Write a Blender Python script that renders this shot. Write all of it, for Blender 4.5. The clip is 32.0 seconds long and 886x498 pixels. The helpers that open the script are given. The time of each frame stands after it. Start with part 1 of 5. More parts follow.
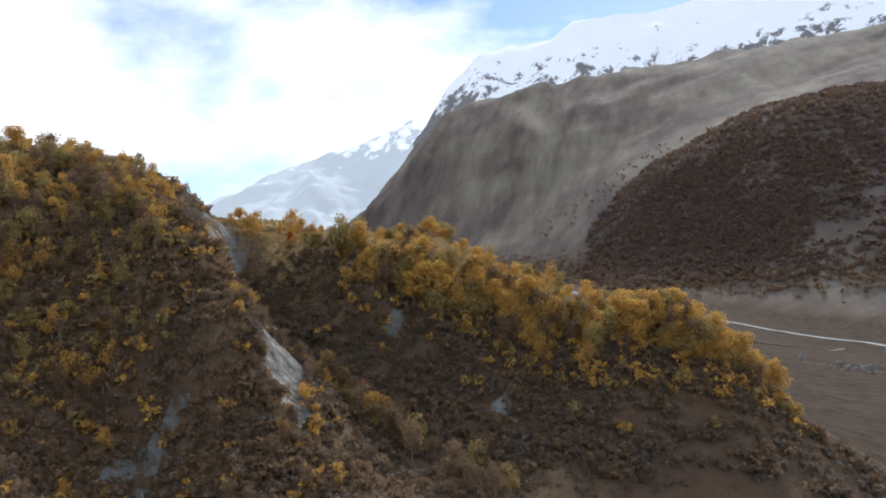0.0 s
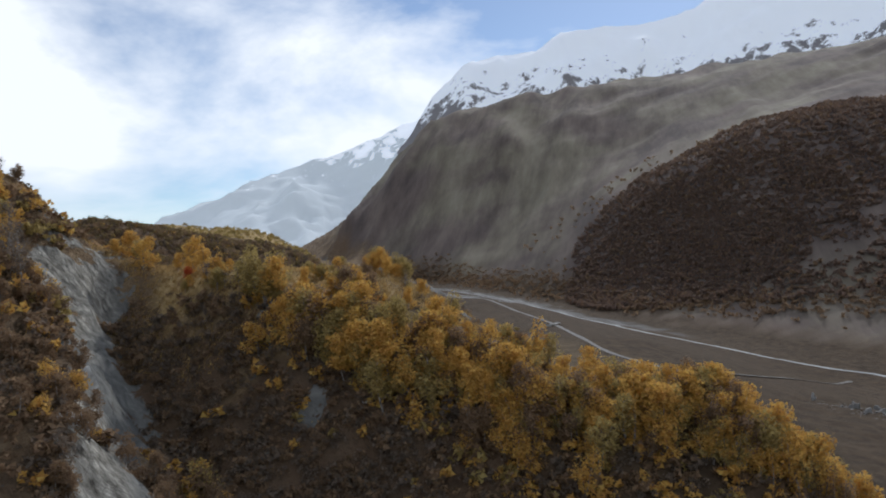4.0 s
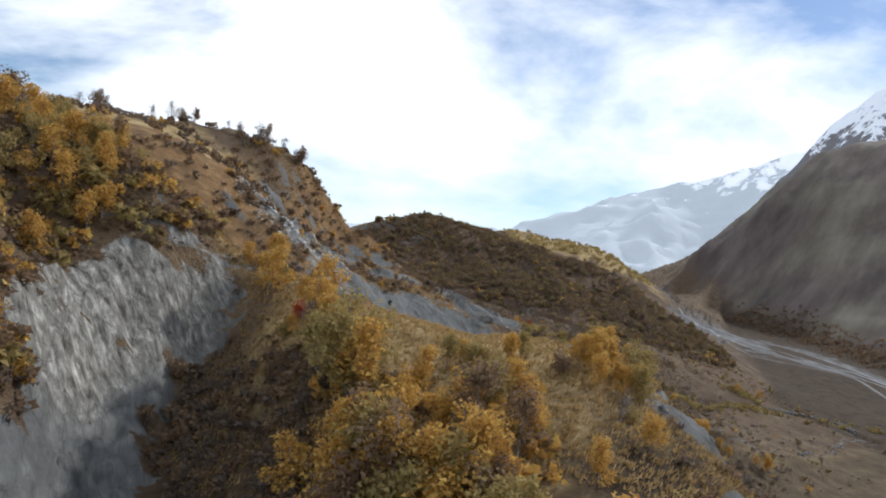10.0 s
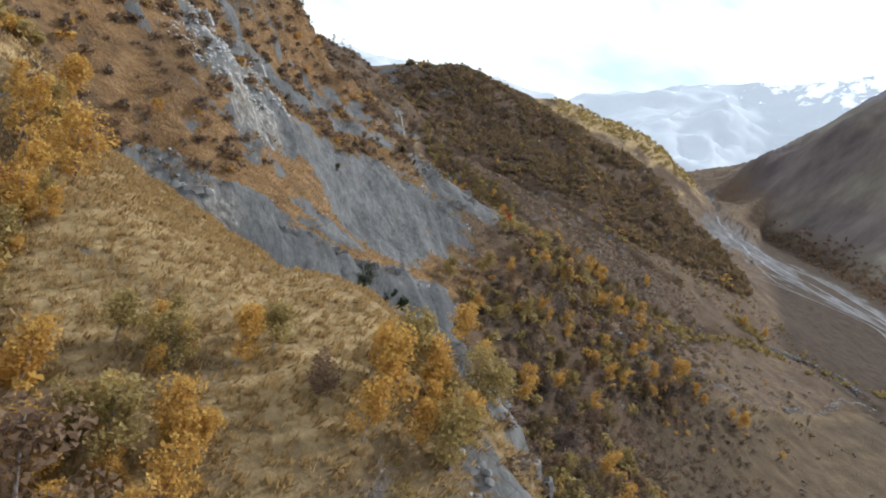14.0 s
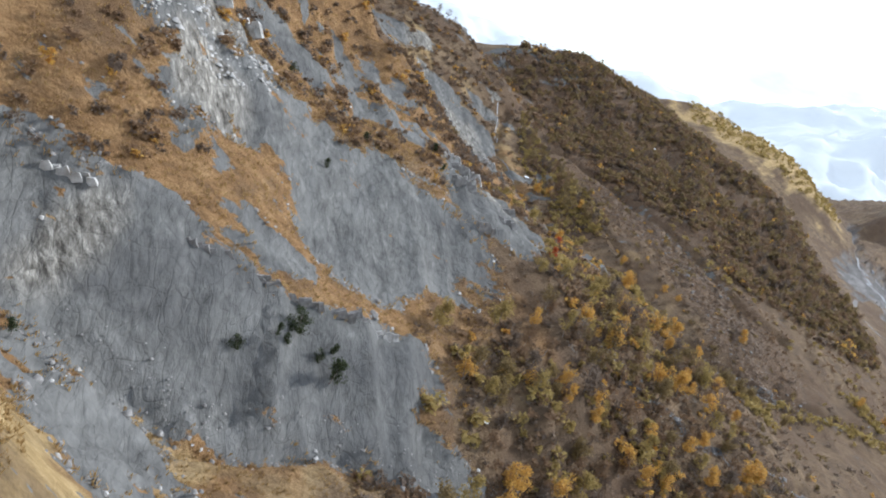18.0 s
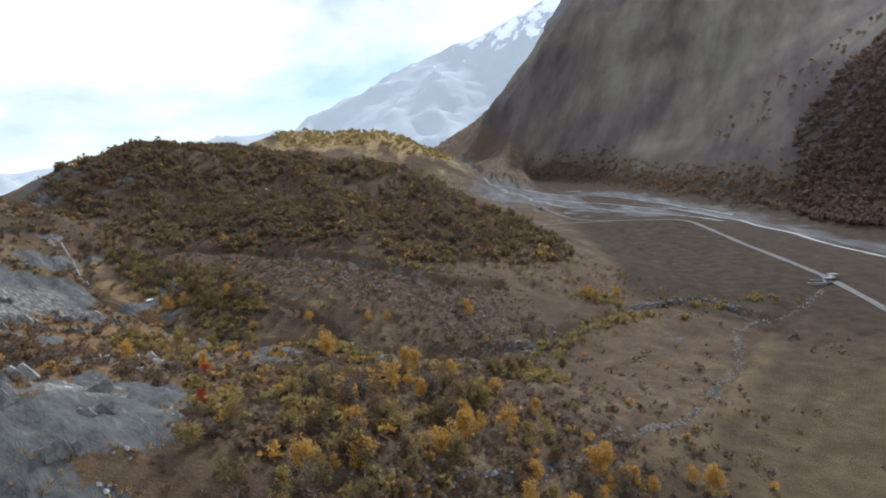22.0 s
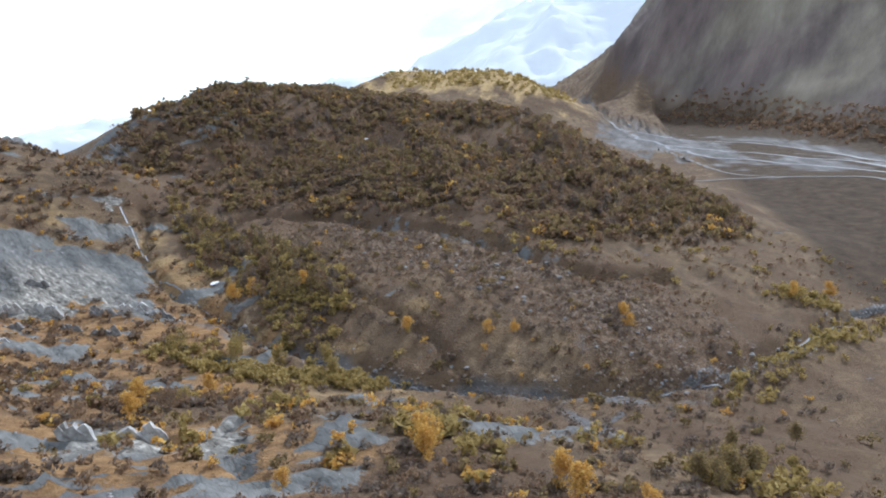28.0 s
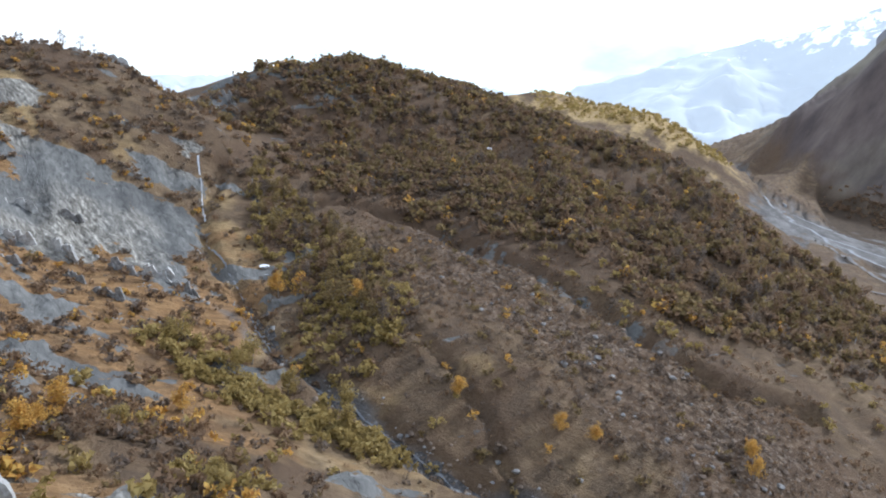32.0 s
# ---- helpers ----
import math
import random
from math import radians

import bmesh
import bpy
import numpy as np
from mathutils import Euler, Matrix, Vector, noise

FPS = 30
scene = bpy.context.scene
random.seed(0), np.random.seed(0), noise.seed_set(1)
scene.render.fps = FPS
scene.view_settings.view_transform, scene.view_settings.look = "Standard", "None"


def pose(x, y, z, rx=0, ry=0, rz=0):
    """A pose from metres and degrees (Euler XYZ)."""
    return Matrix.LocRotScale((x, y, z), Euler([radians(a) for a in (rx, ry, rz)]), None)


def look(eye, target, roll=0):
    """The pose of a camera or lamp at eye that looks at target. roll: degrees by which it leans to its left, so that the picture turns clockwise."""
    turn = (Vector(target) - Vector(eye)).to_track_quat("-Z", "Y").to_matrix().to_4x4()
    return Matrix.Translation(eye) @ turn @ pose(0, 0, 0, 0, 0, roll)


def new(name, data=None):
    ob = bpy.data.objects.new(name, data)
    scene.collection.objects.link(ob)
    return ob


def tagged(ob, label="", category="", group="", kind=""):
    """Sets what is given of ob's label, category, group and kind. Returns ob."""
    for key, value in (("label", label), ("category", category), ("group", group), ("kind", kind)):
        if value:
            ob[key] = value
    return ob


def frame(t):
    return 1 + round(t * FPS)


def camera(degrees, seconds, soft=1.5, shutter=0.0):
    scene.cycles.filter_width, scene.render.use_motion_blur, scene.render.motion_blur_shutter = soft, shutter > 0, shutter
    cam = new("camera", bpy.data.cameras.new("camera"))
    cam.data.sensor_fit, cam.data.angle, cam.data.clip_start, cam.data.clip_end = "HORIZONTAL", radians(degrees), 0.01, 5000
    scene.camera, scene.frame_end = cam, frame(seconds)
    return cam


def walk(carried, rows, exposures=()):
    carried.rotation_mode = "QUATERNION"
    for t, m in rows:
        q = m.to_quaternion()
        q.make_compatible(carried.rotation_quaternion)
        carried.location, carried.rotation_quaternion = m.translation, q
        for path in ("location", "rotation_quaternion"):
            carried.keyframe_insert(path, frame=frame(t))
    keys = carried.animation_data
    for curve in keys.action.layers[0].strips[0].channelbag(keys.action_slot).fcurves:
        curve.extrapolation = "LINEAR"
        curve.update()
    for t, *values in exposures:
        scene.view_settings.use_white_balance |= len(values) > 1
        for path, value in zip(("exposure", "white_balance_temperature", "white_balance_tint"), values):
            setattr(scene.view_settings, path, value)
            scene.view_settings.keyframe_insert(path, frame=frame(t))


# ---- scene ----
# the flight: seconds, place, turn
cam = camera(64.41, 32.0, soft=1.9)
PATH = [
    (0, -32.68, -123.82, 50.93, 89.77, 3.80, -7.01),
    (0.5, -31.20, -117.99, 51.13, 91.70, 1.78, -6.40),
    (1, -29.66, -112.67, 51.59, 90.78, 3.12, -6.86),
    (1.5, -28.29, -107.46, 52.16, 90.28, 4.70, -8.00),
    (2, -26.73, -101.50, 52.61, 91.77, -0.70, -8.53),
    (2.5, -25.52, -96.66, 53.53, 90.86, -1.82, -9.13),
    (4.5, -20.11, -78.54, 57.39, 90.32, 3.87, -8.11),
    (5, -18.85, -74.22, 58.07, 87.18, -6.35, -9.16),
    (5.5, -17.42, -69.22, 58.56, 87.17, -2.57, -8.52),
    (6, -15.97, -64.53, 59.00, 83.14, -7.72, -4.71),
    (6.5, -14.92, -58.80, 59.52, 82.43, -9.13, -1.79),
    (7, -14.05, -53.08, 60.05, 83.12, -3.97, 0.25),
    (7.5, -13.35, -47.70, 60.94, 83.60, -8.09, 5.14),
    (8, -12.14, -41.33, 61.65, 87.98, -7.16, 10.08),
    (8.5, -11.79, -35.27, 61.55, 89.68, -8.43, 14.11),
    (9, -10.42, -30.65, 61.91, 90.21, -11.01, 18.26),
    (9.5, -8.47, -27.57, 62.48, 90.99, -9.89, 18.70),
    (10, -6.01, -24.88, 63.26, 90.91, -6.84, 19.74),
    (10.5, -3.69, -22.93, 65.14, 86.14, -11.16, 16.69),
    (11, -0.85, -20.69, 67.03, 86.71, -10.88, 13.61),
    (11.5, 0.26, -16.40, 68.93, 81.80, -16.90, 11.59),
    (12, 0.50, -10.95, 69.69, 82.66, -13.60, 10.84),
    (12.5, 0.39, -5.72, 69.99, 80.89, -17.18, 11.44),
    (13, 0.00, 0.00, 70.18, 80.07, -17.44, 16.55),
    (13.5, -0.11, 5.52, 70.47, 79.52, -17.34, 22.46),
    (14, -0.35, 10.69, 70.94, 78.01, -17.48, 24.34),
    (14.5, -0.62, 15.63, 71.46, 76.69, -15.94, 26.37),
    (16.5, 2.27, 31.45, 79.16, 69.74, -27.89, 38.04),
    (17, 0.84, 38.41, 79.28, 72.05, -22.49, 38.70),
    (17.5, -0.24, 45.54, 79.21, 74.17, -20.03, 35.61),
    (18, -1.61, 52.06, 79.22, 72.16, -23.91, 36.41),
    (18.5, -3.84, 58.68, 79.28, 67.33, -33.67, 39.02),
    (19, -5.17, 64.92, 79.03, 71.11, -27.50, 38.47),
    (19.5, -6.35, 71.26, 78.53, 75.40, -23.46, 35.32),
    (20, -8.07, 77.10, 77.73, 76.64, -24.67, 33.40),
    (20.5, -9.83, 84.70, 77.21, 82.12, -9.50, 26.52),
    (21, -11.18, 90.60, 76.58, 82.08, -5.09, 24.21),
    (21.5, -12.06, 96.74, 75.52, 83.55, 2.92, 17.22),
    (22, -12.85, 103.38, 74.66, 82.11, 6.07, 3.70),
    (22.5, -14.62, 108.87, 74.98, 80.20, 6.49, -0.36),
    (23, -15.51, 114.12, 75.88, 77.64, 3.16, 1.88),
    (23.5, -16.65, 119.52, 75.56, 78.82, 3.36, -0.03),
    (24, -17.59, 124.48, 75.22, 80.02, 3.65, 1.33),
    (24.5, -18.62, 129.59, 75.34, 76.88, 5.59, 4.33),
    (25, -19.23, 134.63, 75.92, 76.12, 8.29, 9.50),
    (25.5, -20.43, 139.86, 75.31, 79.67, 12.89, 8.81),
    (27.5, -25.50, 162.85, 75.72, 79.71, 8.74, 12.06),
    (28, -26.47, 167.50, 76.09, 78.41, 6.41, 12.71),
    (28.5, -27.39, 172.18, 76.93, 78.08, 4.16, 12.03),
    (29, -28.23, 176.65, 76.03, 79.94, 2.59, 12.42),
    (29.5, -28.66, 182.28, 74.47, 79.82, -3.94, 20.33),
    (30, -29.47, 186.92, 73.95, 78.86, -9.06, 24.61),
    (30.5, -29.79, 191.63, 73.56, 79.04, -10.82, 28.38),
    (31, -30.90, 195.83, 73.34, 78.74, -11.39, 28.48),
    (31.5, -31.87, 200.87, 73.33, 78.87, -12.43, 27.62),
    (32, -32.68, 205.44, 73.06, 79.78, -6.54, 24.36),
]
walk(cam, [(t, pose(x, y, z, rx, ry, rz)) for t, x, y, z, rx, ry, rz in PATH], exposures=[(0, -0.05, 6150, 10), (1, -0.14, 6150, 10), (2, -0.19, 6150, 10), (5, -0.67, 6150, 10), (6, -0.4, 6150, 10), (6.5, 0.11, 6150, 10), (7, 0.47, 5950, 10), (8, 0.43, 6000, 10), (9, 0.08, 6150, 10), (10, -0.28, 6150, 10), (11, -0.55, 6150, 10), (12, -0.44, 6150, 10), (13, -0.2, 6150, 10), (14, 0.05, 6150, 10), (17, 0.4, 6050, 10), (19, 0.28, 6050, 10), (20, 0.2, 5950, 10), (21, -0.05, 5950, 10), (22, -0.25, 5950, 10), (23, 0.18, 5800, 10), (24, 0.32, 5780, 10), (25, 0.58, 5780, 10), (28, 0.31, 5780, 10), (32, 0.26, 5780, 10)])

# ---- world and sun ----
SUN_AZ, SUN_EL = radians(32), radians(37)
world = bpy.data.worlds.new("sky")
scene.world = world
world.use_nodes = True
wt = world.node_tree
wt.nodes.clear()


def wnode(kind, **values):
    n = wt.nodes.new(kind)
    for k, v in values.items():
        n.inputs[k].default_value = v
    return n


sky = wt.nodes.new("ShaderNodeTexSky")
sky.sky_type, sky.sun_disc = "NISHITA", False
sky.sun_elevation, sky.sun_rotation = SUN_EL, SUN_AZ
sky.altitude, sky.air_density, sky.dust_density = 1500, 1.0, 0.6
coord = wt.nodes.new("ShaderNodeTexCoord")
stretch = wt.nodes.new("ShaderNodeMapping")
stretch.inputs["Scale"].default_value = (1.0, 1.0, 2.4)
stretch.inputs["Location"].default_value = (0.35, 0.1, 0.0)
puffs = wnode("ShaderNodeTexNoise", Scale=1.7, Detail=7.0, Roughness=0.56, Distortion=0.25)
cover = wt.nodes.new("ShaderNodeValToRGB")
cover.color_ramp.elements[0].position, cover.color_ramp.elements[1].position = 0.43, 0.58
cloud = wt.nodes.new("ShaderNodeMix")
cloud.data_type = "RGBA"
cloud.inputs["B"].default_value = (9.6, 9.9, 10.3, 1)
back = wnode("ShaderNodeBackground", Strength=0.15)
wout = wt.nodes.new("ShaderNodeOutputWorld")
wt.links.new(coord.outputs["Generated"], stretch.inputs["Vector"])
wt.links.new(stretch.outputs["Vector"], puffs.inputs["Vector"])
wt.links.new(puffs.outputs["Fac"], cover.inputs["Fac"])
wt.links.new(cover.outputs["Color"], cloud.inputs["Factor"])
wt.links.new(sky.outputs["Color"], cloud.inputs["A"])
wt.links.new(cloud.outputs["Result"], back.inputs["Color"])
wt.links.new(back.outputs["Background"], wout.inputs["Surface"])

sun_data = bpy.data.lights.new("sun", "SUN")
sun_data.energy, sun_data.angle, sun_data.color = 3.3, radians(2.0), (1.0, 0.98, 0.95)
sun = new("sun", sun_data)
sun_way = Vector((math.sin(SUN_AZ) * math.cos(SUN_EL), math.cos(SUN_AZ) * math.cos(SUN_EL), math.sin(SUN_EL)))
sun.matrix_world = look(sun_way * 900, (0, 0, 0))

# ---- materials ----
def material(name, rough=0.9):
    m = bpy.data.materials.new(name)
    m.use_nodes = True
    nt = m.node_tree
    b = nt.nodes["Principled BSDF"]
    b.inputs["Roughness"].default_value = rough
    b.inputs["Specular IOR Level"].default_value = 0.15
    return m, nt, b


def add_noise(nt, scale, detail=5.0, rough=0.6, vector=None, distortion=0.0):
    n = nt.nodes.new("ShaderNodeTexNoise")
    n.inputs["Scale"].default_value, n.inputs["Detail"].default_value = scale, detail
    n.inputs["Roughness"].default_value, n.inputs["Distortion"].default_value = rough, distortion
    if vector:
        nt.links.new(vector, n.inputs["Vector"])
    return n.outputs["Fac"]


def ramp(nt, fac, stops):
    r = nt.nodes.new("ShaderNodeValToRGB")
    e = r.color_ramp.elements
    while len(e) < len(stops):
        e.new(0.5)
    for el, (p, c) in zip(e, stops):
        el.position, el.color = p, (*c, 1)
    nt.links.new(fac, r.inputs["Fac"])
    return r.outputs["Color"]


def mix(nt, fac, a, b, kind="MIX"):
    n = nt.nodes.new("ShaderNodeMix")
    n.data_type, n.blend_type = "RGBA", kind
    for key, v in (("Factor", fac), ("A", a), ("B", b)):
        if isinstance(v, (int, float)):
            n.inputs[key].default_value = v
        elif isinstance(v, tuple):
            n.inputs[key].default_value = (*v, 1)
        else:
            nt.links.new(v, n.inputs[key])
    return n.outputs["Result"]


def maths(nt, op, a, b=0.0):
    n = nt.nodes.new("ShaderNodeMath")
    n.operation, n.use_clamp = op, False
    for i, v in enumerate((a, b)):
        if isinstance(v, (int, float)):
            n.inputs[i].default_value = v
        else:
            nt.links.new(v, n.inputs[i])
    return n.outputs[0]


def bump(nt, b, height, strength, distance):
    n = nt.nodes.new("ShaderNodeBump")
    n.inputs["Strength"].default_value, n.inputs["Distance"].default_value = strength, distance
    nt.links.new(height, n.inputs["Height"])
    nt.links.new(n.outputs["Normal"], b.inputs["Normal"])


def place(nt, scale=(1, 1, 1), turn=(0, 0, 0)):
    """Object coordinates in metres, turned and then stretched along the turned axes."""
    c, r, m = nt.nodes.new("ShaderNodeTexCoord"), nt.nodes.new("ShaderNodeMapping"), nt.nodes.new("ShaderNodeMapping")
    r.inputs["Rotation"].default_value = [radians(a) for a in turn]
    m.inputs["Scale"].default_value = scale
    nt.links.new(c.outputs["Object"], r.inputs["Vector"])
    nt.links.new(r.outputs["Vector"], m.inputs["Vector"])
    return m.outputs["Vector"]


def layer(nt, name):
    a = nt.nodes.new("ShaderNodeAttribute")
    a.attribute_name = name
    return a.outputs["Fac"]


def ground_material():
    m, nt, b = material("mountain_ground", 0.95)
    v = place(nt)
    fine = add_noise(nt, 1.6, 6, 0.65, v)
    mid = add_noise(nt, 0.17, 6, 0.62, v)
    wide = add_noise(nt, 0.035, 5, 0.6, v)
    tufts = add_noise(nt, 0.55, 6, 0.75, place(nt, (1.0, 0.35, 1.0), (0, 0, 38)))
    straw = ramp(nt, tufts, [(0.25, (0.20, 0.135, 0.060)), (0.5, (0.42, 0.298, 0.138)), (0.78, (0.64, 0.48, 0.255))])
    russet = ramp(nt, mid, [(0.3, (0.064, 0.042, 0.027)), (0.52, (0.145, 0.094, 0.057)), (0.75, (0.25, 0.17, 0.102))])
    dull = ramp(nt, tufts, [(0.25, (0.108, 0.073, 0.042)), (0.5, (0.205, 0.143, 0.083)), (0.78, (0.33, 0.245, 0.15))])
    turf = mix(nt, ramp(nt, wide, [(0.38, (0, 0, 0)), (0.6, (1, 1, 1))]), dull, russet)
    orange = ramp(nt, tufts, [(0.25, (0.115, 0.066, 0.034)), (0.5, (0.255, 0.150, 0.068)), (0.78, (0.42, 0.275, 0.135))])
    rusty = maths(nt, "ADD", maths(nt, "MULTIPLY", layer(nt, "rust"), 0.9), maths(nt, "SUBTRACT", wide, 0.5))
    dry = mix(nt, ramp(nt, rusty, [(0.15, (0, 0, 0)), (0.6, (1, 1, 1))]), straw, orange)
    turf = mix(nt, layer(nt, "brush"), turf, russet)
    scrub = ramp(nt, fine, [(0.3, (0.026, 0.020, 0.016)), (0.7, (0.10, 0.072, 0.05))])
    turf = mix(nt, ramp(nt, mid, [(0.42, (0, 0, 0)), (0.62, (0.65, 0.65, 0.65))]), turf, scrub)
    turf = mix(nt, layer(nt, "straw"), turf, mix(nt, ramp(nt, mid, [(0.5, (0, 0, 0)), (0.66, (0.45, 0.45, 0.45))]), dry, scrub))
    # shale: blue-grey beds, pale and broken where they stand free
    bed = place(nt, (0.5, 1.1, 0.7), (0, 0, 30))
    seams = add_noise(nt, 0.75, 6, 0.62, bed, 0.2)
    joint = nt.nodes.new("ShaderNodeTexVoronoi")
    joint.feature = "DISTANCE_TO_EDGE"
    joint.inputs["Scale"].default_value = 0.5
    bent = nt.nodes.new("ShaderNodeVectorMath")
    bent.operation = "ADD"
    warp = nt.nodes.new("ShaderNodeTexNoise")
    warp.inputs["Scale"].default_value, warp.inputs["Detail"].default_value = 0.35, 6
    nt.links.new(place(nt, (0.3, 0.9, 0.5), (0, 0, 30)), bent.inputs[0])
    nt.links.new(v, warp.inputs["Vector"])
    nt.links.new(warp.outputs["Color"], bent.inputs[1])
    nt.links.new(bent.outputs[0], joint.inputs["Vector"])
    def joints(scale, stretch, turn):
        n = maths(nt, "ABSOLUTE", maths(nt, "SUBTRACT", add_noise(nt, scale, 2, 0.5, place(nt, stretch, turn), 0.3), 0.5))
        return ramp(nt, n, [(0.0, (0.4, 0.39, 0.38)), (0.008, (0.82, 0.81, 0.8)), (0.022, (1, 1, 1))])

    cleft = mix(nt, 1.0, joints(0.16, (0.3, 1.2, 0.45), (0, 0, 30)), joints(0.18, (1.1, 0.35, 0.9), (0, 0, -28)), "MULTIPLY")
    crack = ramp(nt, joint.outputs["Distance"], [(0.0, (0.45, 0.45, 0.45)), (0.03, (0.8, 0.8, 0.8)), (0.2, (1, 1, 1))])
    soft = add_noise(nt, 0.12, 6, 0.6, v)
    shale = ramp(nt, seams, [(0.24, (0.048, 0.047, 0.044)), (0.42, (0.119, 0.119, 0.111)), (0.58, (0.158, 0.157, 0.147)), (0.8, (0.284, 0.280, 0.258))])
    shale = mix(nt, ramp(nt, soft, [(0.42, (0, 0, 0)), (0.66, (0.6, 0.6, 0.6))]), shale, (0.213, 0.212, 0.198))
    shale = mix(nt, ramp(nt, add_noise(nt, 0.07, 5, 0.6, place(nt, (1.0, 0.4, 0.6), (0, 0, 30))), [(0.48, (0, 0, 0)), (0.62, (0.55, 0.55, 0.55))]), shale, (0.080, 0.080, 0.079))
    leaves_ = add_noise(nt, 0.9, 6, 0.68, place(nt, (0.34, 1.3, 0.5), (0, 35, 20)), 0.4)
    pale = ramp(nt, leaves_, [(0.34, (0.06, 0.054, 0.045)), (0.44, (0.165, 0.153, 0.130)), (0.53, (0.24, 0.226, 0.195)), (0.61, (0.38, 0.36, 0.31)), (0.70, (0.56, 0.535, 0.47))])
    shale = mix(nt, layer(nt, "pale"), shale, pale)
    shale = mix(nt, maths(nt, "MULTIPLY", soft, 0.7), shale, crack, "MULTIPLY")
    shale = mix(nt, 0.18, shale, cleft, "MULTIPLY")
    edge = maths(nt, "ADD", layer(nt, "rock"), maths(nt, "MULTIPLY", maths(nt, "SUBTRACT", mid, 0.5), 0.9))
    edge = maths(nt, "ADD", edge, maths(nt, "MULTIPLY", maths(nt, "SUBTRACT", fine, 0.5), 0.6))
    strips = add_noise(nt, 0.32, 5, 0.62, place(nt, (0.25, 1.0, 0.6), (0, 0, -38)), 0.3)
    edge = maths(nt, "ADD", edge, maths(nt, "MULTIPLY", maths(nt, "SUBTRACT", strips, 0.5), 2.4))
    rocky = ramp(nt, edge, [(0.46, (0, 0, 0)), (0.54, (1, 1, 1))])
    col = mix(nt, rocky, turf, shale)
    # loose stones and river gravel
    cell = nt.nodes.new("ShaderNodeTexVoronoi")
    cell.inputs["Scale"].default_value = 0.75
    nt.links.new(v, cell.inputs["Vector"])
    stones = ramp(nt, cell.outputs["Distance"], [(0.05, (0.28, 0.225, 0.165)), (0.35, (0.165, 0.118, 0.080)), (0.6, (0.10, 0.068, 0.045))])
    stones = mix(nt, ramp(nt, wide, [(0.4, (0, 0, 0)), (0.65, (0.8, 0.8, 0.8))]), stones, russet)
    col = mix(nt, layer(nt, "scree"), col, stones)
    meadow = ramp(nt, mid, [(0.3, (0.042, 0.029, 0.018)), (0.7, (0.090, 0.062, 0.038))])
    tan = ramp(nt, mid, [(0.3, (0.082, 0.058, 0.032)), (0.7, (0.172, 0.124, 0.071))])
    meadow = mix(nt, layer(nt, "straw"), meadow, tan)
    col = mix(nt, layer(nt, "plain"), col, meadow)
    gravel = ramp(nt, add_noise(nt, 0.09, 7, 0.7, place(nt, (1, 0.25, 1))), [(0.3, (0.080, 0.075, 0.070)), (0.5, (0.145, 0.138, 0.130)), (0.7, (0.25, 0.242, 0.23))])
    col = mix(nt, layer(nt, "gravel"), col, gravel)
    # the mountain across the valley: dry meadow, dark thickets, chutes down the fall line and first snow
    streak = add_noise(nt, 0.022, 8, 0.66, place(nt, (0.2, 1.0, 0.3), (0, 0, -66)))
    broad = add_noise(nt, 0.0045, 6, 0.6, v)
    # both tones greyed and lightened, so haze over the valley is in the colour
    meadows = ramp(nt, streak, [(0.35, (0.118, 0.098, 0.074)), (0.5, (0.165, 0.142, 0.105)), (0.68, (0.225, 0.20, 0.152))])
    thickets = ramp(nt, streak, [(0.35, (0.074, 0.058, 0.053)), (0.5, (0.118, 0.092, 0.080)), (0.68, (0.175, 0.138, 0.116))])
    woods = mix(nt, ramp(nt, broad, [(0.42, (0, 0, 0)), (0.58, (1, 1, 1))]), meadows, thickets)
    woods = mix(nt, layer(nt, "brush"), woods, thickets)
    high = nt.nodes.new("ShaderNodeSeparateXYZ")
    nt.links.new(v, high.inputs[0])
    snowy = maths(nt, "ADD", maths(nt, "DIVIDE", maths(nt, "SUBTRACT", high.outputs["Z"], 470.0), 420.0), maths(nt, "MULTIPLY", maths(nt, "SUBTRACT", add_noise(nt, 0.030, 7, 0.7, v), 0.71), 3.0))
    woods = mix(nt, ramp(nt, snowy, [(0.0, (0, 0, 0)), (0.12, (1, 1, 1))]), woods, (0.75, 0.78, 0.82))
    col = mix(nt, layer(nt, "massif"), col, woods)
    nt.links.new(col, b.inputs["Base Color"])
    bump(nt, b, mix(nt, layer(nt, "massif"), mix(nt, rocky, fine, maths(nt, "MULTIPLY", mix(nt, 0.3, seams, mix(nt, 0.5, crack, cleft)), 0.8)), maths(nt, "MULTIPLY", streak, 2.5)), 0.8, 0.9)
    return m


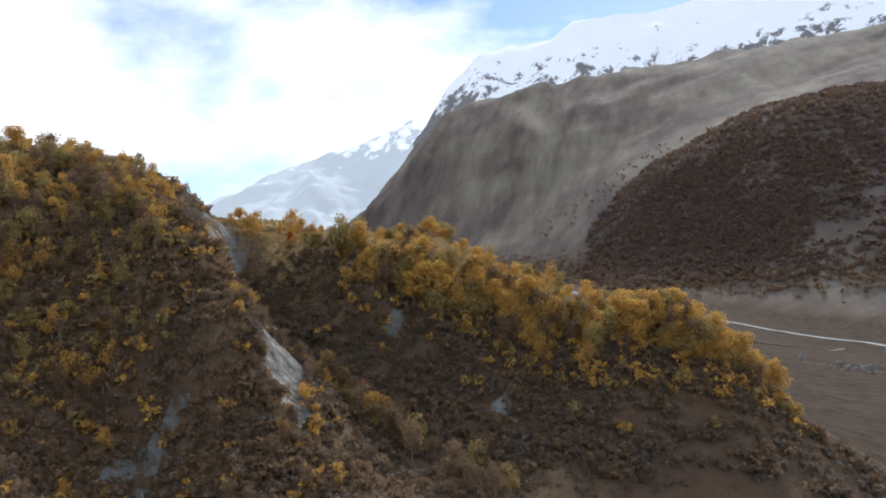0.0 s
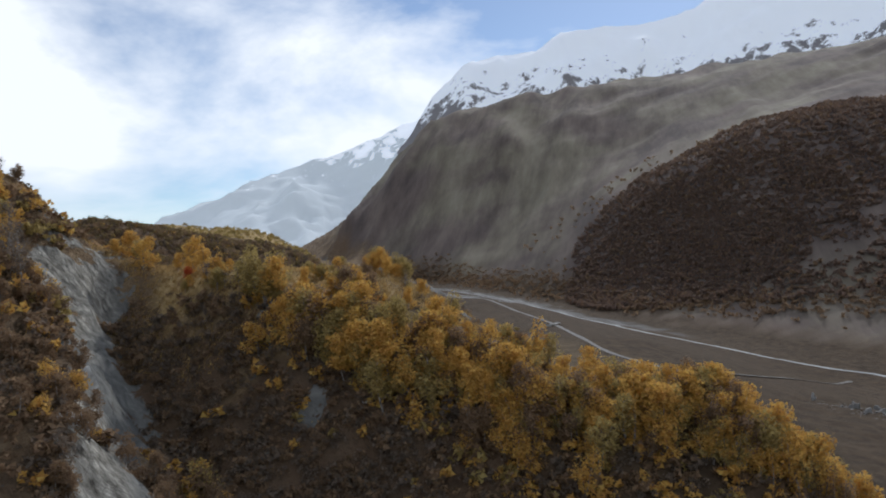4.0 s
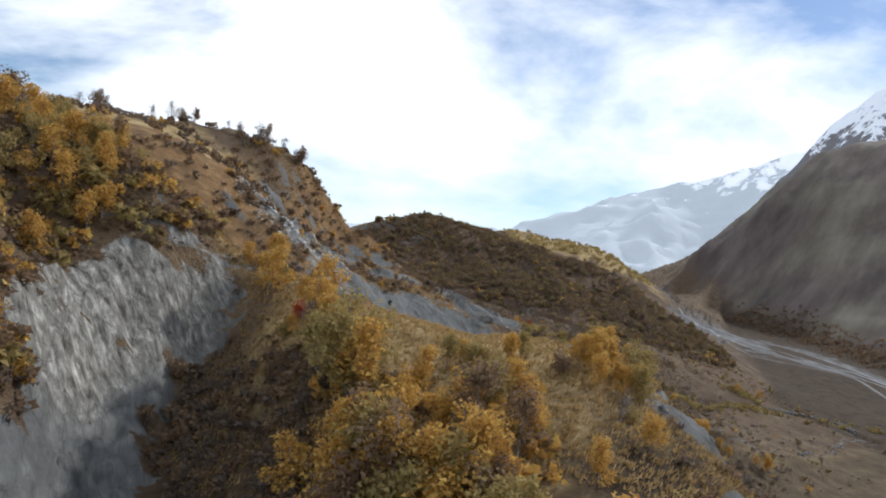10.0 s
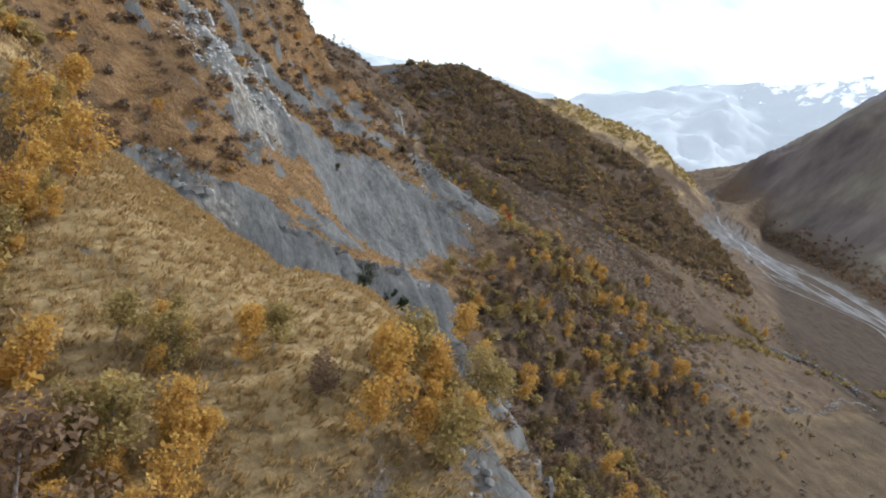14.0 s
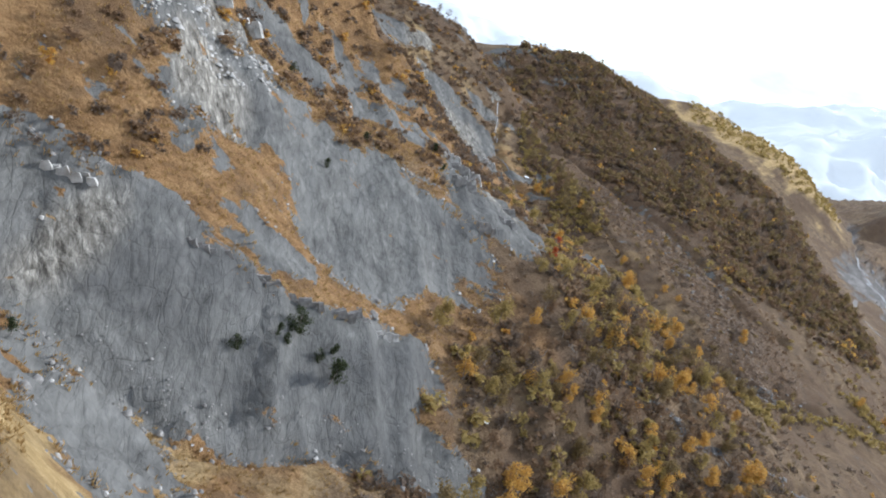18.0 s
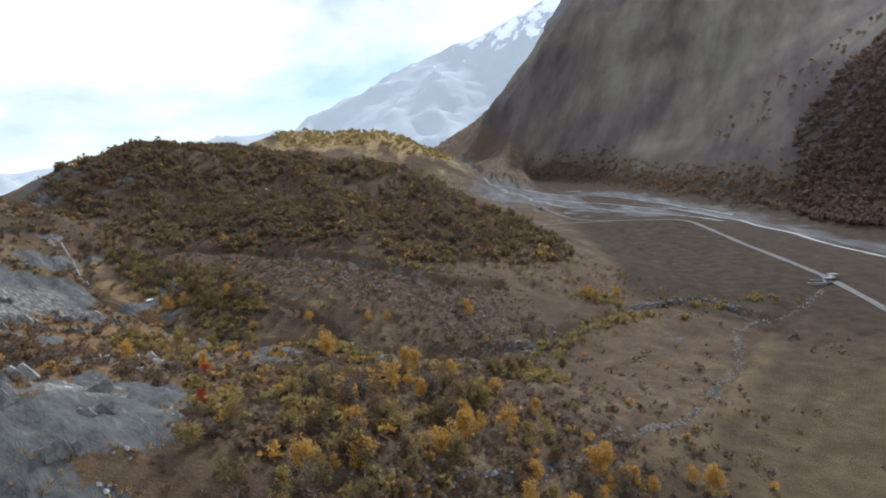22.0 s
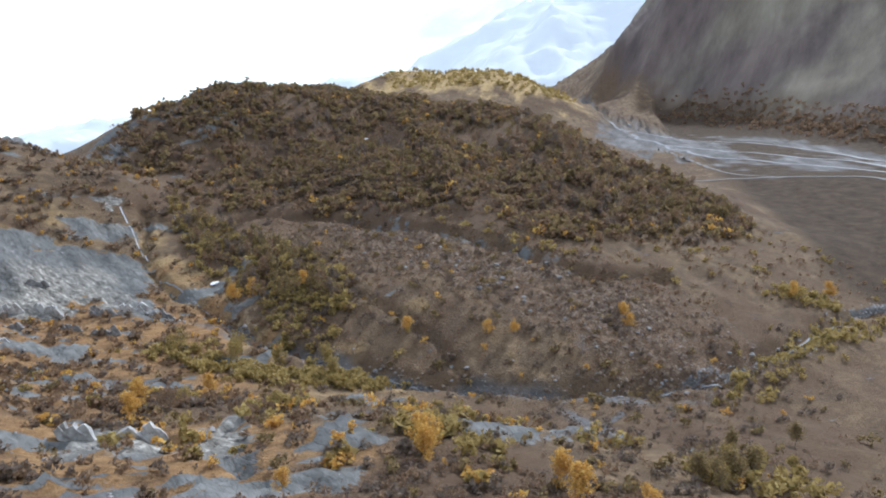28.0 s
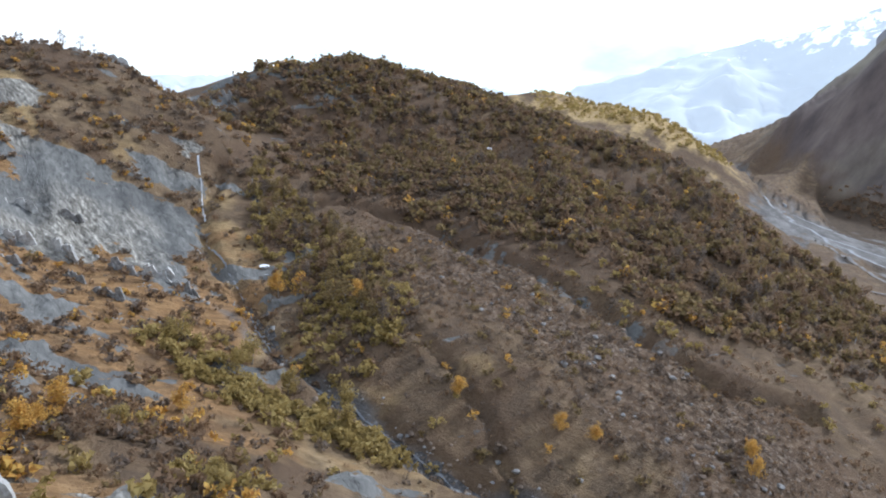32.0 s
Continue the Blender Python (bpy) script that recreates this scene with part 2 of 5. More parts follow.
def leaf_material(name, stops, per_object=False):
    m, nt, b = material(name, 0.75)
    if per_object:
        r = nt.nodes.new("ShaderNodeObjectInfo").outputs["Random"]
    else:
        r = nt.nodes.new("ShaderNodeNewGeometry").outputs["Random Per Island"]
    patch = add_noise(nt, 0.5, 4, 0.6, place(nt))
    r = maths(nt, "ADD", maths(nt, "MULTIPLY", r, 0.55), maths(nt, "MULTIPLY", patch, 0.45))
    grain = nt.nodes.new("ShaderNodeNewGeometry").outputs["Random Per Island"]
    col = ramp(nt, r, stops)
    col = mix(nt, maths(nt, "MULTIPLY", grain, 0.5), col, (0.58, 0.54, 0.50), "MULTIPLY")
    nt.links.new(col, b.inputs["Base Color"])
    glow = nt.nodes.new("ShaderNodeBsdfTranslucent")
    nt.links.new(col, glow.inputs["Color"])
    both = nt.nodes.new("ShaderNodeMixShader")
    both.inputs["Fac"].default_value = 0.42
    out = nt.nodes["Material Output"]
    nt.links.new(b.outputs["BSDF"], both.inputs[1])
    nt.links.new(glow.outputs["BSDF"], both.inputs[2])
    nt.links.new(both.outputs["Shader"], out.inputs["Surface"])
    return m


GROUND = ground_material()
GOLD = leaf_material("golden_leaves", [(0.2, (0.42, 0.222, 0.07)), (0.42, (0.60, 0.355, 0.092)), (0.65, (0.78, 0.505, 0.13)), (0.9, (0.88, 0.66, 0.21))])
OLIVE = leaf_material("olive_leaves", [(0.2, (0.25, 0.185, 0.07)), (0.5, (0.41, 0.31, 0.115)), (0.8, (0.57, 0.455, 0.18))])
RUSSET = leaf_material("russet_leaves", [(0.2, (0.17, 0.108, 0.066)), (0.5, (0.27, 0.180, 0.110)), (0.8, (0.39, 0.276, 0.168))])
TWIGS = leaf_material("bare_twigs", [(0.2, (0.125, 0.098, 0.076)), (0.5, (0.20, 0.156, 0.12)), (0.8, (0.29, 0.23, 0.178))])
# russet of the far woods, paled and greyed in place of haze
FAR_WOOD = leaf_material("far_woodland", [(0.2, (0.15, 0.112, 0.094)), (0.6, (0.22, 0.155, 0.12)), (0.85, (0.36, 0.205, 0.125))])
DUSK = leaf_material("dark_olive_leaves", [(0.2, (0.14, 0.104, 0.052)), (0.5, (0.255, 0.19, 0.09)), (0.8, (0.43, 0.32, 0.145))])
RED = leaf_material("red_leaves", [(0.2, (0.30, 0.06, 0.03)), (0.6, (0.55, 0.11, 0.04)), (0.9, (0.62, 0.2, 0.06))])
GREEN = leaf_material("juniper_leaves", [(0.2, (0.03, 0.042, 0.022)), (0.6, (0.065, 0.082, 0.036)), (0.9, (0.11, 0.125, 0.055))])


def plain_material(name, stops, scale, rough=0.9, relief=0.4, depth=0.1):
    m, nt, b = material(name, rough)
    n = add_noise(nt, scale, 6, 0.65, place(nt))
    nt.links.new(ramp(nt, n, stops), b.inputs["Base Color"])
    bump(nt, b, n, relief, depth)
    return m


BARK = plain_material("birch_bark", [(0.3, (0.07, 0.06, 0.05)), (0.55, (0.30, 0.27, 0.24)), (0.75, (0.55, 0.52, 0.47))], 3.0)
STONE = plain_material("grey_stone", [(0.3, (0.12, 0.115, 0.105)), (0.6, (0.27, 0.26, 0.245)), (0.8, (0.45, 0.44, 0.41))], 1.2)
PALE_STONE = plain_material("pale_stone", [(0.3, (0.24, 0.23, 0.21)), (0.6, (0.48, 0.47, 0.44)), (0.8, (0.66, 0.65, 0.61))], 0.9)
BROWN_STONE = plain_material("brown_debris", [(0.3, (0.095, 0.070, 0.052)), (0.55, (0.20, 0.155, 0.118)), (0.75, (0.37, 0.31, 0.25))], 0.5)
DIRT = plain_material("road_dirt", [(0.3, (0.14, 0.13, 0.118)), (0.7, (0.25, 0.235, 0.215))], 0.4)

# ---- the lie of the land ----
# Crests, gullies, feet of slopes: places (x, y, z) along each.
LAND = []


def line(*places):
    LAND.append(places)


# the wooded spur: crest, far shoulder, grassy back, far lip
line((-96, 62, 73), (-78, 60, 66), (-58, 55, 57), (-32, 30, 50), (-16, 13, 39), (0, 6, 33.5), (13, 4, 31.5), (27, 6, 33), (36, 1, 25), (44, -5, 15), (64, -12, 2), (90, -20, -9))
line((-36, 40, 53), (-25, 42, 53), (-14, 38, 52), (-4, 34, 46), (14, 28, 34.5), (40, 20, 17), (75, 10, -3))
line((-40, 58, 53), (-24, 63, 52.5), (-14, 61, 51.5), (-8, 57, 50.5), (-4, 51, 49), (0, 44, 47))
line((-24, 73, 43), (-12, 68, 41), (-3, 62, 40), (5, 54, 38), (24, 46, 24), (50, 40, 10))
line((-78, 76, 58), (-66, 70, 52), (-46, 68, 52))
# first gully: its bed, and the shaded face of the spur
line((-62, 46, 46), (-49, 22, 30), (-36, 4, 24), (-18, -2, 20), (2, -12, 16), (28, -22, 10), (60, -36, 0), (110, -60, -14))
line((-41, 32, 46), (-27, 13, 33), (-10, 4, 28), (26, -5, 24))
# the near rib and the slope on which it stands
line((-100, 34, 75), (-82, 26, 69), (-66, 17, 61), (-59, 2, 50), (-53, -8, 42), (-47, -10, 33), (-42, -20, 26), (-34, -36, 16))
line((-50, 3, 37), (-56, 14, 46), (-62, 32, 46), (-65, 43, 54), (-67, 50, 60))
line((-92, -6, 48), (-76, -12, 32), (-68, -14, 25), (-62, -30, 18), (-55, -50, 10), (-40, -80, 2))
line((-82, 40, 68), (-74, 48, 69), (-78, 34, 60))
# high slope and skyline crest above it
line((-190, 30, 92), (-172, 80, 88), (-164, 118, 92), (-148, 140, 93), (-130, 152, 91), (-124, 166, 86), (-118, 182, 76), (-110, 196, 66))
line((-140, 40, 84), (-122, 70, 80), (-112, 100, 80), (-107, 116, 76))
line((-108, 130, 68), (-112, 150, 66), (-116, 172, 66), (-118, 206, 60))
# second gully below the grey rib
line((-94, 86, 56), (-78, 82, 44), (-64, 85, 35), (-50, 94, 29), (-38, 112, 26), (-31, 130, 24), (-22, 150, 18), (-6, 176, 10), (18, 200, 2), (50, 220, -4))
line((-90, 106, 60), (-80, 104, 51), (-70, 101, 43), (-61, 108, 40), (-52, 120, 37), (-43, 132, 33), (-34, 146, 29), (-24, 168, 20))
line((-20, 100, 24), (10, 110, 12), (40, 120, 4))
# the grey wall, its foot, and the spur below it
line((-98, 128, 64), (-86, 138, 56), (-84, 158, 53), (-83, 178, 54), (-80, 190, 50))
line((-66, 132, 40), (-60, 146, 40), (-61, 160, 44), (-62, 174, 48))
line((-50, 160, 37), (-46, 180, 44), (-36, 198, 39), (-22, 206, 29), (-10, 220, 24), (4, 238, 18), (24, 252, 8), (50, 262, 0))
line((-28, 158, 33), (-26, 180, 28), (-10, 196, 18))
# the bench beyond it
line((-112, 226, 48), (-96, 238, 37), (-74, 250, 36), (-52, 256, 33), (-30, 252, 28), (-4, 246, 22))
line((-56, 198, 44), (-58, 222, 40), (-78, 214, 44))
line((-140, 270, 36), (-100, 274, 28), (-68, 264, 31), (-40, 272, 22), (-12, 282, 17), (16, 286, 10), (40, 268, 5))
# the stream from the waterfall
line((-188, 378, 64), (-183, 366, 56), (-174, 358, 46), (-160, 346, 37), (-135, 331, 29), (-109, 313, 25), (-83, 305, 22), (-55, 303, 18), (-24, 311, 13), (15, 344, 10), (65, 380, 4), (96, 372, 2))
# broken slope beside the waterfall
line((-186, 310, 44), (-160, 306, 36), (-144, 316, 33), (-130, 300, 30))
line((-290, 330, 70), (-262, 338, 78), (-240, 358, 83), (-224, 372, 80), (-214, 384, 72), (-196, 388, 66))
line((-184, 338, 48), (-210, 300, 58), (-240, 250, 80), (-230, 180, 92))
line((-150, 236, 66), (-140, 212, 70), (-134, 190, 76))
# the dark hill: crest, face, foot
line((-300, 430, 62), (-238, 424, 72), (-224, 446, 84), (-208, 476, 93), (-200, 500, 95), (-178, 536, 93), (-152, 548, 86), (-124, 554, 81), (-76, 536, 72), (-46, 516, 60), (-21, 488, 46), (6, 455, 30), (26, 424, 17), (44, 404, 9))
line((-214, 424, 62), (-186, 430, 60), (-140, 486, 58), (-124, 450, 54), (-92, 424, 46), (-66, 392, 37), (-34, 372, 30), (0, 384, 22))
line((-170, 392, 47), (-132, 408, 40), (-108, 396, 37), (-72, 366, 34), (-44, 350, 30), (-20, 344, 22))
line((-120, 352, 36), (-94, 330, 32), (-60, 318, 28), (-30, 322, 20))
# the flat valley floor with its road, and the foot of the far side
line((134, 430, 0), (124, 520, 4), (118, 600, 11), (60, 600, 14), (20, 600, 16))
line((46, 476, 11), (20, 720, 16), (17, 867, 16), (-20, 1050, 28), (-56, 1300, 46), (-70, 1700, 70))
line((100, 300, 0), (130, 250, -7), (180, 262, -15), (236, 307, -27), (281, 328, -38))
line((60, 180, -4), (110, 160, -10), (170, 120, -20), (150, 20, -22), (200, -80, -34), (260, 60, -36))
line((158, 330, -2), (205, 574, -12), (170, 700, 0), (110, 900, 8))
line((40, 1240, 34), (131, 1130, 14), (189, 923, 4), (232, 785, -6), (264, 610, -18), (330, 450, -28), (420, 330, -36), (600, 150, -46), (900, -200, -60))
# the hill on the far side, the mountain and its nose
line((250, 1000, 40), (342, 833, 82), (415, 800, 146), (513, 745, 184), (587, 693, 193), (640, 640, 165), (800, 500, 150))
line((-36, 1380, 60), (0, 1420, 130), (70, 1480, 200), (150, 1560, 285), (230, 1700, 385), (337, 2000, 446), (617, 2000, 486), (834, 1928, 535), (1050, 1827, 535), (1417, 1563, 540), (2000, 1300, 600))
line((250, 1240, 130), (420, 1180, 200), (640, 1100, 260), (900, 1000, 330), (1300, 800, 400))
# the sunlit hill at the narrows
line((-420, 900, 70), (-300, 1040, 108), (-192, 1080, 110), (-132, 1050, 94), (-96, 1000, 72), (-62, 960, 40))
line((-150, 900, 64), (-90, 900, 40), (-50, 860, 24), (-60, 760, 22), (-50, 640, 22))
line((-230, 620, 60), (-150, 660, 46), (-90, 640, 34))
line((-500, 500, 50), (-420, 250, 70), (-380, 0, 90), (-300, -150, 100), (-160, -160, 60), (-100, -120, 30))
line((-600, 1300, 20), (-420, 1500, 20), (-250, 1500, 40), (-150, 1420, 60))
line((-1500, 1000, -60), (-1400, 2000, -60), (-900, 2900, -60), (-200, 2900, 40), (60, 2900, 120), (300, 2900, 260))
line((-120, 2000, 60), (-60, 2000, 80), (60, 2050, 200))
line((-700, 600, 0), (-800, 100, 20), (-900, -500, 20))
line((-100, -300, 20), (100, -300, -40), (400, -300, -60), (-400, -500, 120))


def samples(step):
    out = []
    for places in LAND:
        for a, b in zip(places, places[1:]):
            gap = math.dist(a[:2], b[:2])
            far = max(step, gap / 5, 0.03 * math.hypot(a[0], a[1] - 100))
            n = max(1, round(gap / far))
            out += [[p + (q - p) * i / n for p, q in zip(a, b)] for i in range(n)]
        out.append(list(places[-1]))
    return np.array(out)


PINS = samples(9.0)
SOFT = 2.0


def kernel(px, py, c):
    return -np.sqrt((px[:, None] - c[None, :, 0]) ** 2 + (py[:, None] - c[None, :, 1]) ** 2 + SOFT**2)


size = len(PINS)
system = np.zeros((size + 3, size + 3))
system[:size, :size] = kernel(PINS[:, 0], PINS[:, 1], PINS) + 1.2 * np.eye(size)
system[:size, size:] = np.c_[np.ones(size), PINS[:, :2]]
system[size:, :size] = system[:size, size:].T
WEIGHTS = np.linalg.solve(system, np.r_[PINS[:, 2], 0, 0, 0])


def smooth_height(px, py):
    px, py = np.asarray(px, float).ravel(), np.asarray(py, float).ravel()
    out = np.empty(len(px))
    for i in range(0, len(px), 20000):
        a, b = px[i : i + 20000], py[i : i + 20000]
        out[i : i + 20000] = kernel(a, b, PINS) @ WEIGHTS[:size] + WEIGHTS[size] + a * WEIGHTS[size + 1] + b * WEIGHTS[size + 2]
    return out


TABLE = np.random.RandomState(5).rand(256, 256)


def lattice(px, py):
    ix, iy = np.floor(px).astype(int), np.floor(py).astype(int)
    fx, fy = px - ix, py - iy
    fx, fy = fx * fx * (3 - 2 * fx), fy * fy * (3 - 2 * fy)
    t = lambda a, b: TABLE[a % 256, b % 256]
    top = t(ix, iy) * (1 - fx) + t(ix + 1, iy) * fx
    low = t(ix, iy + 1) * (1 - fx) + t(ix + 1, iy + 1) * fx
    return (top * (1 - fy) + low * fy) * 2 - 1


def fractal(px, py, scale, octaves=4, ridged=False):
    out, amp = np.zeros_like(px), 1.0
    for o in range(octaves):
        n = lattice(px / scale + 17.3 * o, py / scale + 9.1 * o)
        out += amp * ((0.5 - np.abs(n)) * 2 if ridged else n)
        scale, amp = scale * 0.5, amp * 0.5
    return out


def zone(px, py, cx, cy, rx, ry, turn=0.0):
    """1 in the middle of an ellipse, 0 at its rim and below 0 outside."""
    c, s = math.cos(radians(turn)), math.sin(radians(turn))
    dx, dy = px - cx, py - cy
    return 1 - np.hypot((c * dx + s * dy) / rx, (c * dy - s * dx) / ry)


# where bare shale shows: outlines of the walls, slabs and streaks
SHALE = []


def shale(*outline):
    SHALE.append(np.array(outline, float))


shale((-81, 140), (-85, 158), (-77, 161), (-71, 164), (-64, 166), (-55, 173), (-52, 170), (-57, 160), (-60, 151), (-58, 146), (-61, 137), (-67, 131), (-75, 133))
shale((-90, 185), (-86, 190), (-80, 188), (-71, 181), (-62, 175), (-57, 171), (-65, 168), (-74, 172))
shale((-85, 102), (-88, 109), (-97, 131), (-92, 134), (-82, 127), (-79, 119), (-79, 112))
shale((-77, 99), (-73, 105), (-70, 108), (-64, 110), (-60, 113), (-52, 115), (-44, 119), (-41, 116), (-47, 106), (-56, 97), (-66, 90), (-70, 92))
shale((-53, 123), (-52, 134), (-48, 138), (-43, 139), (-39, 136), (-42, 128), (-39, 124), (-45, 121))
shale((-58, 95), (-50, 102), (-42, 108), (-46, 94))
shale((-55, 89), (-57, 95), (-49, 102), (-45, 98), (-37, 86), (-40, 82))
shale((-105, 161), (-108, 173), (-99, 167), (-98, 159))
shale((-94, 109), (-98, 114), (-114, 140), (-124, 156), (-107, 140), (-95, 128), (-89, 115))
shale((-89, 98), (-90, 108), (-86, 118), (-79, 115), (-83, 104))
shale((-40, 123), (-34, 132), (-25, 145), (-30, 131))
shale((-58, 68), (-74, 86), (-69, 88), (-48, 69))
shale((-26, 65), (-14, 62), (-8, 58), (-3, 51), (1, 53), (-4, 62), (-12, 68), (-24, 71))
shale((-124, 164), (-122, 176), (-119, 172), (-118, 163))
shale((-68, 182), (-74, 199), (-60, 188), (-63, 177))
shale((-109, 169), (-110, 178), (-102, 169))
shale((-186, 341), (-187, 368), (-170, 354), (-176, 341))
shale((-194, 321), (-177, 323), (-160, 312), (-158, 297), (-167, 288), (-180, 304))
shale((-103, 246), (-98, 246), (-79, 217), (-82, 216))
shale((-92, 243), (-84, 237), (-74, 219))
shale((-62, 240), (-54, 236), (-55, 229))
shale((-74, 228), (-73, 237), (-64, 221))
shale((-69, 33), (-70, 45), (-68, 54), (-62, 58), (-58, 52), (-56, 43), (-54, 35), (-50, 26), (-50, 18), (-53, 10), (-59, 16), (-64, 24))
# dark stripes of slate down the shaded face, and the slate below the near rib
shale((-35, 32), (-33, 32), (-29, 24), (-26, 15), (-28.5, 15), (-31.5, 25))
shale((-12, -1), (-9.5, -2), (-6, -12), (-8, -12))
shale((-60, -6), (-62, -6), (-67, -24), (-63, -26))
shale((-67, -14), (-69, -14), (-74, -27), (-71, -28))
shale((-72, 77), (-76, 90), (-78, 97), (-72, 107), (-65, 110), (-56, 121), (-50, 135), (-46, 140), (-40, 140), (-38, 132), (-31, 141), (-24, 148), (-29, 131), (-37, 117), (-44, 108), (-44, 101), (-57, 93), (-65, 87), (-62, 80))
shale((-71, 129), (-64, 129), (-54, 137), (-54, 152), (-51, 167), (-60, 171), (-67, 163), (-75, 157), (-83, 141))
# grey sides of the gully at the foot of the dark hill
shale((-130, 405), (-105, 397), (-80, 385), (-61, 375), (-44, 360), (-46, 356), (-63, 370), (-82, 380), (-106, 392))
shale((-74, 194), (-64, 195), (-57, 188), (-53, 175), (-59, 170), (-66, 176), (-78, 190))
shale((-15, 58), (-9, 53), (-5, 46), (-1, 39), (5, 40), (0, 52), (-8, 60))
shale((-58, 30), (-54, 34), (-47, 8), (-40, -20), (-42, -22), (-48, -8))
shale((-146, 224), (-152, 236), (-142, 232), (-138, 214))
shale((-222, 322), (-217, 340), (-212, 334), (-216, 318))
shale((-92, 830), (-84, 862), (-96, 896), (-104, 866))
shale((-140, 290), (-146, 296), (-136, 300))
shale((-135, 318), (-150, 322), (-142, 310))
shale((-191, 298), (-191, 324), (-181, 346), (-167, 350), (-150, 332), (-137, 314), (-152, 317), (-167, 319), (-177, 301))
shale((-132, 258), (-138, 282), (-126, 283), (-108, 276), (-112, 271), (-121, 265))
shale((-67, 255), (-64, 255), (-59, 241), (-62, 241))
shale((-20, 275), (-10, 286), (-20, 262))
shale((-44, 256), (-33, 289), (-28, 289), (-38, 258))
shale((-76, 235), (-80, 247), (-71, 241), (-70, 234))
shale((-90, 230), (-82, 227), (-72, 219), (-76, 222))
shale((-89, 281), (-85, 290), (-72, 291), (-70, 278))


def in_shale(px, py):
    """Metres inside the nearest outline, below 0 outside."""
    out = np.full(len(px), -30.0)
    for q in SHALE:
        lo, hi = q.min(0) - 9, q.max(0) + 9
        near = np.nonzero((px > lo[0]) & (px < hi[0]) & (py > lo[1]) & (py < hi[1]))[0]
        if not len(near):
            continue
        x, y = px[near], py[near]
        inside, best = np.zeros(len(x), bool), np.full(len(x), 1e9)
        for a, b in zip(q, np.roll(q, -1, 0)):
            d = b - a
            k = np.clip(((x - a[0]) * d[0] + (y - a[1]) * d[1]) / (d @ d), 0, 1)
            best = np.minimum(best, np.hypot(x - a[0] - k * d[0], y - a[1] - k * d[1]))
            cross = ((a[1] > y) != (b[1] > y)) & (x < a[0] + (y - a[1]) / (d[1] if abs(d[1]) > 1e-6 else 1e-6) * d[0])
            inside ^= cross
        out[near] = np.maximum(out[near], np.where(inside, best, -best))
    return out


PALE = [(-104, 132, 12, 15, 0), (-88, 120, 8, 8, 0), (-88, 241, 14, 10, 0), (-65, 36, 8, 26, -4), (-70, 188, 6, 6, 0), (-168, 316, 18, 20, 0), (-70, 96, 5, 8, 20), (-24, 66, 12, 4, 0), (-212, 330, 14, 12, 0), (-92, 862, 14, 45, 30), (-47, -8, 4, 20, 24), (-184, 364, 8, 12, 20)]
# slopes where small ribs of rock break through the turf
RIBS = [(-92, 150, 34, 60, 10), (-66, 108, 34, 34, 0), (-182, 300, 78, 74, 0), (-156, 256, 54, 44, 0), (-84, 226, 32, 26, 0), (-96, 40, 10, 20, 0), (-214, 440, 26, 40, -30)]
# dry golden grass, and the warmer orange grass between the cliffs
MEADOWS = [(-24, 50, 40, 24, -10), (-58, 68, 34, 16, 10), (-120, 92, 40, 60, 0), (-66, 122, 40, 56, 10), (-104, 172, 34, 56, 0), (-90, 232, 30, 22, 0), (-180, 1040, 140, 90, 0), (-156, 284, 76, 70, 0)]
RUST = [(-66, 132, 44, 52, 10), (-104, 172, 36, 60, 0), (-100, 90, 30, 40, 0), (-150, 280, 70, 70, 0), (-86, 30, 30, 44, 10), (-88, 234, 40, 30, 0)]
SCREE = [(-58, 346, 62, 18, 152), (-100, 384, 30, 8, 160), (-20, 340, 22, 12, 20), (-14, 318, 24, 5, 25), (208, 206, 22, 16, 0)]
GRAVEL = [(30, 900, 46, 230, 8), (-50, 1250, 12, 230, 6), (150, 860, 30, 200, 20), (200, 640, 26, 150, 25), (110, 700, 30, 60, 0), (-40, 304, 26, 3.2, 8), (-98, 310, 34, 3.0, -17), (-8, 900, 26, 160, 6), (-33, 288, 2.5, 16, 30)]
# narrow cuts in the ground: line, half width, depth
CUTS = [([(-157, 392), (-145, 402), (-128, 404), (-105, 395), (-80, 383), (-61, 372), (-45, 357), (-33, 353), (-14, 364)], 3.4, 4.2),
        ([(-112, 346), (-94, 332), (-82, 324), (-73, 318), (-66, 313), (-59, 306)], 1.1, 1.7),
        ([(-165, 350), (-154, 340), (-132, 330), (-109, 313), (-96, 309), (-83, 306), (-65, 301), (-39, 305), (-6, 321), (15, 344), (34, 367), (65, 387), (74, 374), (82, 359), (110, 394), (132, 424)], 3.0, 2.6),
        ([(-36, 180), (-15, 204), (-1, 225), (17, 253), (34, 271), (50, 303), (82, 359)], 1.6, 1.4),
        ([(-60, 92), (-48, 100), (-40, 112), (-34, 126)], 1.6, 1.6), ([(-178, 370), (-168, 352)], 3, 3), ([(70, 400), (90, 440), (96, 500), (80, 540)], 1.6, 1.2), ([(60, 420), (74, 470), (60, 520), (70, 570)], 1.5, 1.1),
        ([(100, 300), (80, 340), (74, 372)], 1.5, 1.2), ([(-47, 42), (-44, 30), (-38, 12)], 1.5, 1.6), ([(-20, 8), (-12, -2), (-4, -10)], 1.4, 1.4), ([(0, 2), (8, -6), (12, -14)], 1.4, 1.2), ([(-58, 6), (-63, -8), (-66, -22)], 1.6, 2.2), ([(-72, 4), (-73, -12), (-74, -24)], 1.6, 2.2)]


